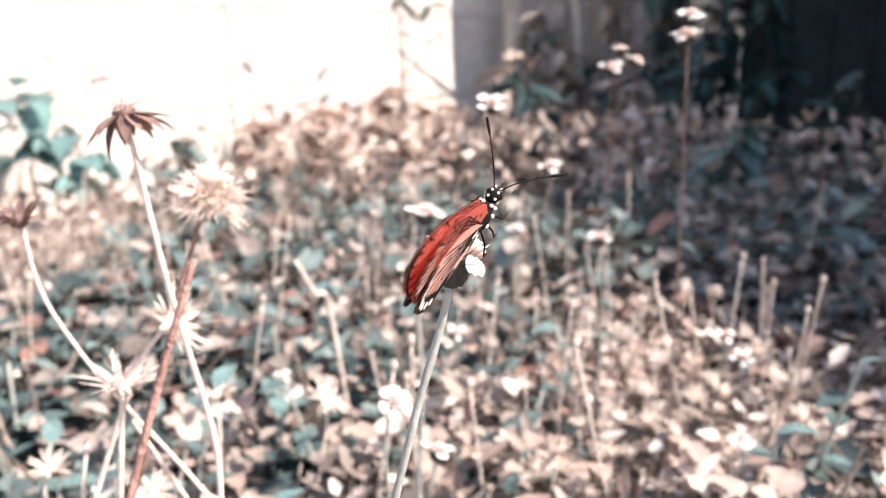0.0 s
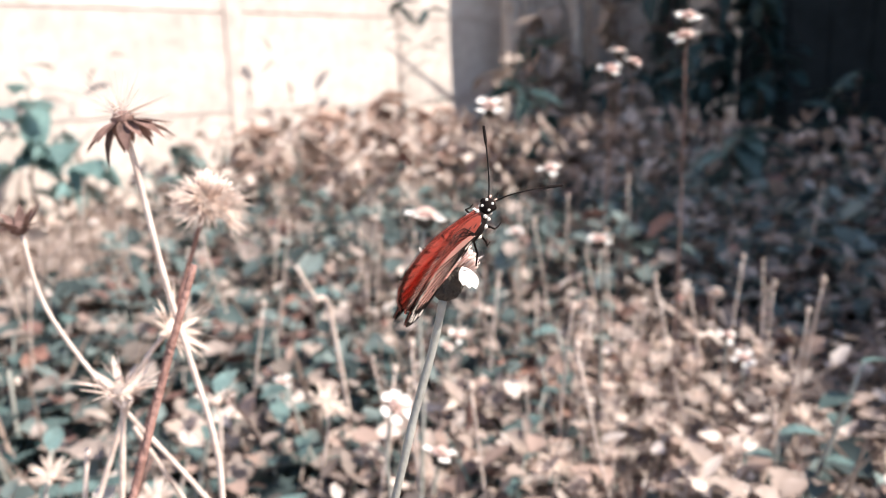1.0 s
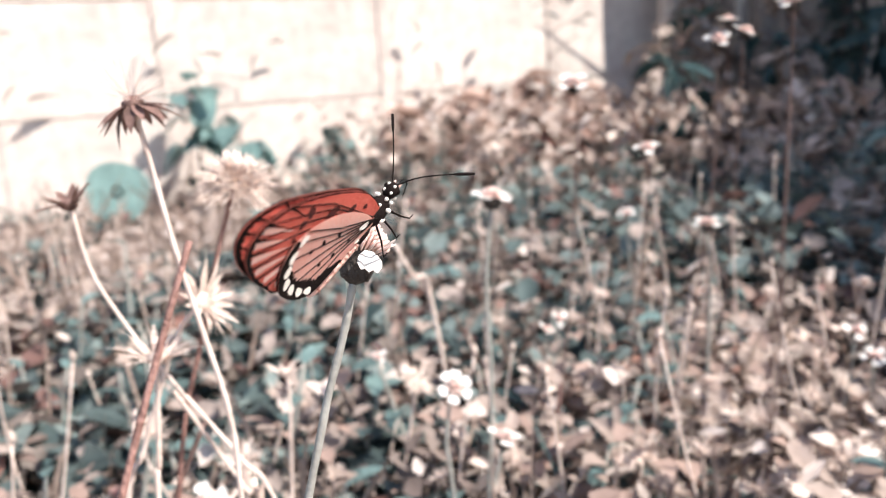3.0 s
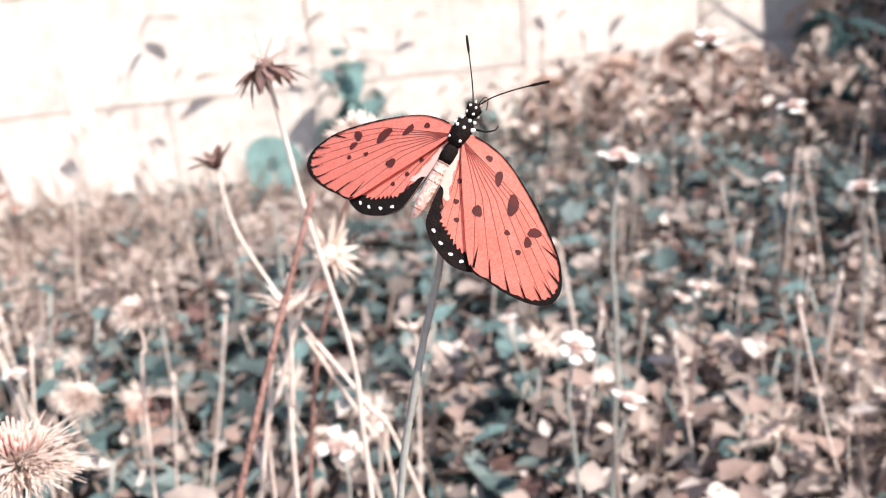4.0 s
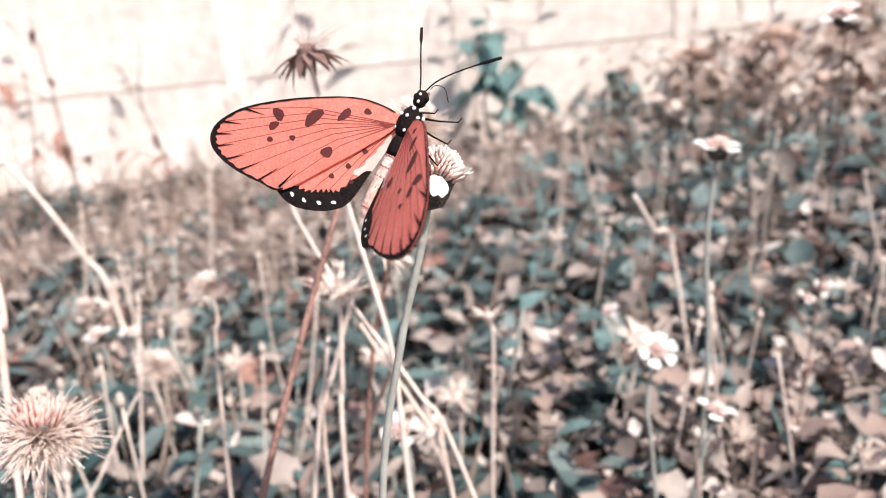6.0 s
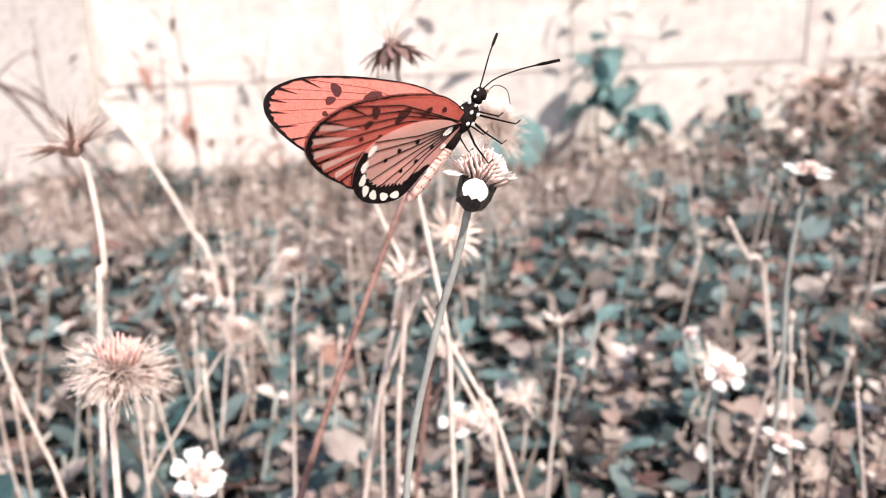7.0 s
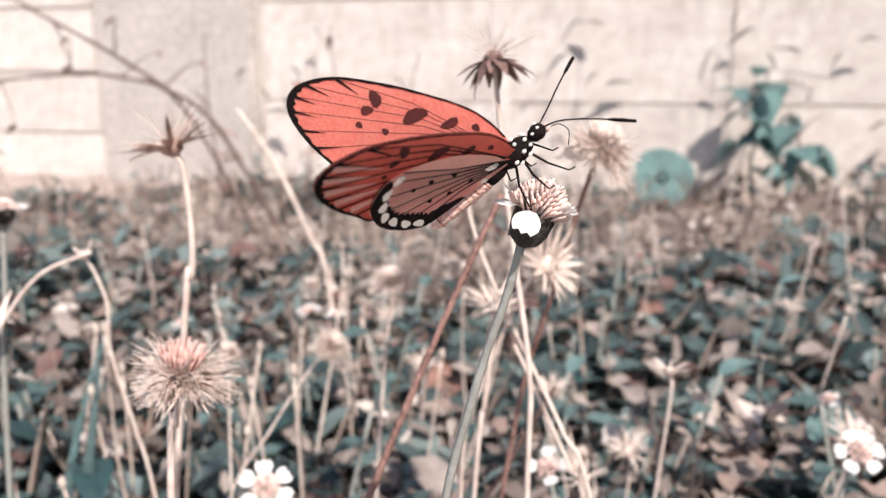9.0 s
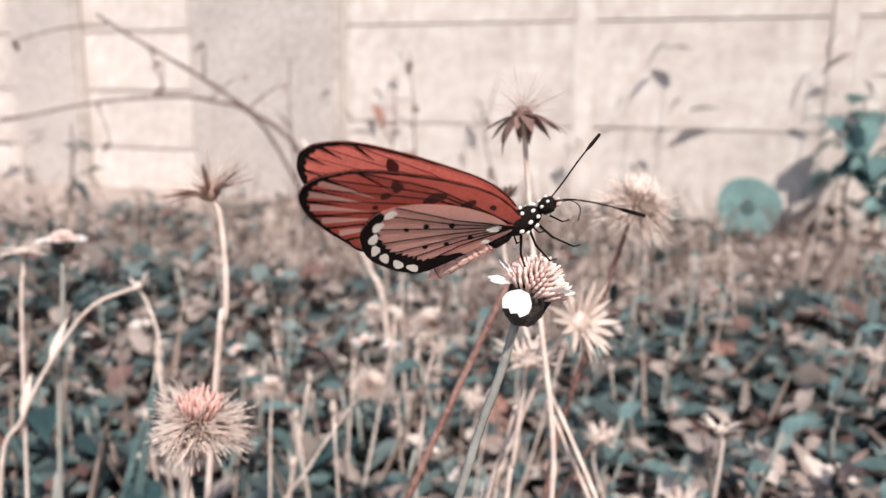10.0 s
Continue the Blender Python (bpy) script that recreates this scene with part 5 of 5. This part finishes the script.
def build_perch():
    return daisy("daisy", [(0.0, 0.0, 0.2735), (-0.0022, 0.0005, 0.2652), (-0.007, 0.0016, 0.2501), (-0.0138, 0.0031, 0.221), (-0.0182, 0.0041, 0.17), (-0.0232, 0.0052, 0.112), (-0.0286, 0.0064, 0.05), (-0.0361, 0.008, -0.035)], 0.0118, "white-rayed wild daisy on which the butterfly feeds", (-14, 8), None, 6, 100, (268, 338, 8, 40, 188, 216), (66, -46, -36, -52, -26, 20), 0.7, 0.75, slim=0.76, tall=1.6, florets=190)


butterfly, WINGS = build_butterfly()
perch = build_perch()

# the feeding flower's sway: seconds, place of its foot, turn
PERCH_SWAY = [
    (0.0, -0.0382, 0.0127, 0.0039, 0.86, -0.22, 0.00),
    (1.0, -0.0376, 0.0122, 0.0028, 0.97, -0.83, 0.00),
    (1.3, -0.0359, 0.0107, 0.0030, 1.11, -1.17, 0.00),
    (1.5, -0.0372, 0.0117, 0.0032, 1.21, -1.40, 0.00),
    (2.0, -0.0371, 0.0114, 0.0022, 0.60, -0.87, 0.00),
    (2.2, -0.0373, 0.0115, 0.0018, 0.62, -0.64, 0.00),
    (3.3, -0.0366, 0.0112, 0.0029, 0.96, -0.88, 0.00),
    (3.5, -0.0366, 0.0112, 0.0034, 1.14, -1.03, 0.00),
    (3.8, -0.0356, 0.0110, 0.0023, 0.20, -1.39, 0.00),
    (4.0, -0.0352, 0.0109, -0.0021, 0.06, -1.14, 0.00),
    (4.2, -0.0380, 0.0115, -0.0026, -0.25, -0.09, 0.00),
    (4.5, -0.0343, 0.0108, 0.0010, -0.94, -0.68, 0.00),
    (4.7, -0.0365, 0.0112, 0.0023, -0.30, -0.23, 0.00),
    (5.0, -0.0363, 0.0112, 0.0034, -0.30, -0.10, 0.00),
    (5.5, -0.0365, 0.0112, 0.0023, -0.17, -0.52, 0.00),
    (5.7, -0.0358, 0.0111, 0.0047, -0.66, -0.46, 0.00),
    (6.8, -0.0363, 0.0110, 0.0033, 0.32, -0.64, 0.00),
    (7.0, -0.0340, 0.0111, 0.0033, 1.11, -0.83, 0.00),
    (7.2, -0.0355, 0.0108, 0.0045, 1.44, -0.79, 0.00),
    (7.5, -0.0363, 0.0111, 0.0019, 1.31, -0.42, 0.00),
    (7.7, -0.0365, 0.0111, 0.0021, 1.09, -0.99, 0.00),
    (8.0, -0.0355, 0.0110, 0.0034, 0.72, -0.74, 0.00),
    (8.3, -0.0354, 0.0111, 0.0033, 0.23, -0.70, 0.00),
    (8.5, -0.0365, 0.0113, 0.0005, -0.04, -1.37, 0.00),
    (8.7, -0.0357, 0.0112, 0.0030, -0.81, -0.26, 0.00),
    (9.0, -0.0357, 0.0113, 0.0015, 0.37, -0.58, 0.00),
    (9.2, -0.0353, 0.0110, 0.0042, 0.49, -0.94, 0.00),
    (9.5, -0.0356, 0.0112, 0.0027, 0.16, -0.21, 0.00),
    (9.7, -0.0361, 0.0112, 0.0018, 0.30, -0.45, 0.00),
    (10.0, -0.0356, 0.0112, 0.0027, -0.19, -0.27, 0.00),
]
# the butterfly's body: seconds, place, turn
BODY = [
    (0.0, -0.0050, -0.0062, 0.2871, 45.7, -46.0, -2.1),
    (0.2, -0.0040, -0.0076, 0.2868, 51.0, -45.9, -6.0),
    (0.3, -0.0038, -0.0078, 0.2869, 53.0, -47.0, -8.0),
    (0.5, -0.0058, -0.0072, 0.2878, 49.9, -46.5, -5.6),
    (0.6, -0.0060, -0.0070, 0.2873, 49.5, -46.8, -4.2),
    (0.8, -0.0048, -0.0081, 0.2855, 49.8, -44.3, -2.2),
    (0.9, -0.0047, -0.0072, 0.2857, 51.2, -45.4, -4.3),
    (1.0, -0.0061, -0.0058, 0.2862, 50.0, -45.6, -5.6),
    (1.1, -0.0050, -0.0056, 0.2860, 48.2, -46.8, -4.2),
    (1.3, -0.0049, -0.0102, 0.2874, 44.6, -47.2, -0.5),
    (1.5, -0.0094, -0.0099, 0.2866, 46.3, -42.4, 3.9),
    (2.0, -0.0083, -0.0107, 0.2877, 40.4, -34.5, 10.5),
    (2.2, -0.0048, -0.0066, 0.2861, 46.0, -37.0, 5.0),
    (3.3, -0.0058, -0.0106, 0.2866, 38.1, -38.8, 10.9),
    (3.5, -0.0058, -0.0107, 0.2874, 45.5, -34.0, 7.2),
    (3.7, -0.0041, 0.0009, 0.2851, 36.4, -31.8, 1.1),
    (3.8, -0.0024, -0.0006, 0.2850, -4.9, -53.9, 9.4),
    (3.9, -0.0034, 0.0009, 0.2856, 40.3, -48.4, 0.9),
    (4.0, -0.0030, -0.0024, 0.2880, 46.6, -50.6, 5.8),
    (4.1, -0.0012, -0.0035, 0.2880, 28.0, -41.5, 10.2),
    (4.2, -0.0004, -0.0005, 0.2874, 36.6, -44.1, 14.7),
    (4.3, -0.0029, -0.0023, 0.2872, 31.4, -43.1, 14.3),
    (4.4, -0.0034, -0.0021, 0.2867, 28.4, -44.4, 14.5),
    (4.5, 0.0018, 0.0107, 0.2863, 27.9, -47.7, -0.7),
    (4.7, -0.0044, -0.0101, 0.2885, 27.1, -38.1, 30.5),
    (4.8, -0.0055, -0.0099, 0.2895, 26.2, -38.4, 32.9),
    (4.9, -0.0017, 0.0089, 0.2883, 29.0, -48.3, 24.7),
    (5.0, -0.0036, 0.0015, 0.2889, 40.9, -53.2, 5.6),
    (5.1, -0.0045, 0.0015, 0.2879, 20.5, -37.3, 29.3),
    (5.2, -0.0053, -0.0006, 0.2878, 39.8, -52.3, 18.0),
    (5.3, -0.0044, 0.0042, 0.2874, 27.8, -53.5, 14.0),
    (5.5, -0.0059, 0.0008, 0.2881, 29.4, -50.2, 25.1),
    (5.7, -0.0054, -0.0007, 0.2900, 16.4, -48.7, 26.7),
    (6.8, -0.0058, 0.0028, 0.2890, 37.4, -54.5, 5.5),
    (6.9, -0.0067, -0.0083, 0.2891, 12.1, -41.4, 18.5),
    (7.0, -0.0036, -0.0067, 0.2894, 13.1, -48.6, 17.3),
    (7.1, -0.0034, -0.0083, 0.2891, 8.4, -46.6, 17.5),
    (7.2, -0.0043, -0.0093, 0.2894, 8.4, -47.1, 18.2),
    (7.3, -0.0054, -0.0062, 0.2892, 22.2, -37.2, 10.0),
    (7.4, -0.0040, -0.0082, 0.2891, 32.3, -36.9, 5.6),
    (7.5, -0.0045, -0.0059, 0.2882, 48.0, -36.9, 0.7),
    (7.6, -0.0062, -0.0059, 0.2893, 75.5, -30.2, 0.6),
    (7.7, -0.0071, -0.0061, 0.2904, 58.8, -34.2, 3.4),
    (7.9, -0.0064, -0.0061, 0.2888, 46.1, -38.7, 3.0),
    (8.0, -0.0053, -0.0046, 0.2873, 31.1, -49.1, 10.5),
    (8.1, -0.0065, 0.0063, 0.2861, 45.8, -49.6, -0.5),
    (8.3, -0.0072, -0.0046, 0.2880, 34.2, -48.4, 10.1),
    (8.4, -0.0115, 0.0009, 0.2862, 34.4, -47.0, 8.4),
    (8.5, -0.0127, -0.0000, 0.2870, 58.5, -53.6, -4.2),
    (8.6, -0.0087, -0.0048, 0.2875, 24.2, -40.3, 4.9),
    (8.7, -0.0075, 0.0065, 0.2873, 34.9, -40.3, 6.8),
    (8.8, -0.0097, -0.0030, 0.2865, 23.6, -44.5, 11.4),
    (8.9, -0.0090, -0.0009, 0.2855, 32.6, -51.0, 8.6),
    (9.0, -0.0050, -0.0035, 0.2866, 32.6, -40.4, 11.4),
    (9.1, -0.0033, -0.0086, 0.2898, 22.6, -32.7, 16.9),
    (9.2, -0.0047, -0.0050, 0.2900, 46.6, -44.2, -4.2),
    (9.3, -0.0102, -0.0024, 0.2899, 31.6, -34.5, 3.9),
    (9.4, -0.0103, -0.0022, 0.2893, 20.0, -32.1, 10.3),
    (9.5, -0.0060, 0.0011, 0.2891, 34.2, -33.4, 5.9),
    (9.6, -0.0038, -0.0009, 0.2894, 25.7, -30.7, 10.0),
    (9.7, -0.0053, -0.0039, 0.2878, 26.3, -37.3, 7.2),
    (9.8, -0.0074, -0.0023, 0.2873, 18.0, -26.7, 24.0),
    (9.9, -0.0036, 0.0028, 0.2866, 30.7, -42.8, 2.8),
    (10.0, -0.0023, 0.0023, 0.2892, 35.5, -31.3, 10.4),
]
# how far the wings are raised: seconds, left, right, how far the forewings are swept forward
FLAP = [
    (0.0, 90, 90, -8),
    (1.0, 90, 90, -6),
    (1.5, 90, 90, -8),
    (2.0, 90, 90, -15),
    (2.2, 90, 90, -10),
    (3.3, 90, 90, -14),
    (3.5, 90, 90, -12),
    (3.7, 82, 82, -18),
    (3.8, 49, 50, 2),
    (3.9, 36, 36, -4),
    (4.0, -20, -23, -6),
    (4.1, -22, -18, -3),
    (4.2, -27, -27, -5),
    (4.3, -17, -14, -6),
    (4.4, 6, 7, -8),
    (4.5, 50, 57, 4),
    (4.7, 90, 90, -11),
    (4.8, 89, 89, -15),
    (4.9, 73, 74, -7),
    (5.0, 34, 40, -0),
    (5.1, -19, -22, 4),
    (5.2, -28, -24, -1),
    (5.3, -17, -21, -2),
    (5.5, -25, -29, -1),
    (5.7, 33, 32, -7),
    (6.8, 7, 8, -5),
    (6.9, 43, 43, -13),
    (7.0, 52, 61, -8),
    (7.1, 46, 57, -8),
    (7.2, 53, 60, -9),
    (7.3, 43, 48, -7),
    (7.4, 34, 37, -3),
    (7.5, 3, 10, -4),
    (7.6, -34, -35, -7),
    (7.7, -30, -39, -7),
    (7.9, 13, 11, -8),
    (8.0, 51, 53, -12),
    (8.1, 64, 64, -9),
    (8.3, 39, 42, -6),
    (8.4, 5, -1, -2),
    (8.5, -28, -30, -6),
    (8.6, -12, -19, 3),
    (8.7, -10, -6, -5),
    (8.8, 36, 41, -14),
    (8.9, 58, 65, -11),
    (9.0, 62, 68, -12),
    (9.1, 39, 44, -14),
    (9.2, 37, 43, -1),
    (9.3, 4, -4, -5),
    (9.4, -1, -9, 2),
    (9.5, -14, -15, -5),
    (9.6, -9, -10, 1),
    (9.7, 28, 33, -7),
    (9.8, 44, 57, -20),
    (9.9, 87, 79, -4),
    (10.0, 86, 82, -12),
]


def motions():
    walk(perch, [(t, pose(*row)) for t, *row in PERCH_SWAY])
    walk(butterfly, [(t, pose(*row)) for t, *row in BODY])
    for (kind, side), wing in WINGS.items():
        root = (0.0030, side * 0.0008, 0.0010 if kind == "forewing" else 0.0007)
        walk(wing, [(t, pose(*root, left if side > 0 else -right, 0, 0) @ pose(0, 0, 0, 0, 0, -side * sweep if kind == "forewing" else 0)) for t, left, right, sweep in FLAP])


motions()
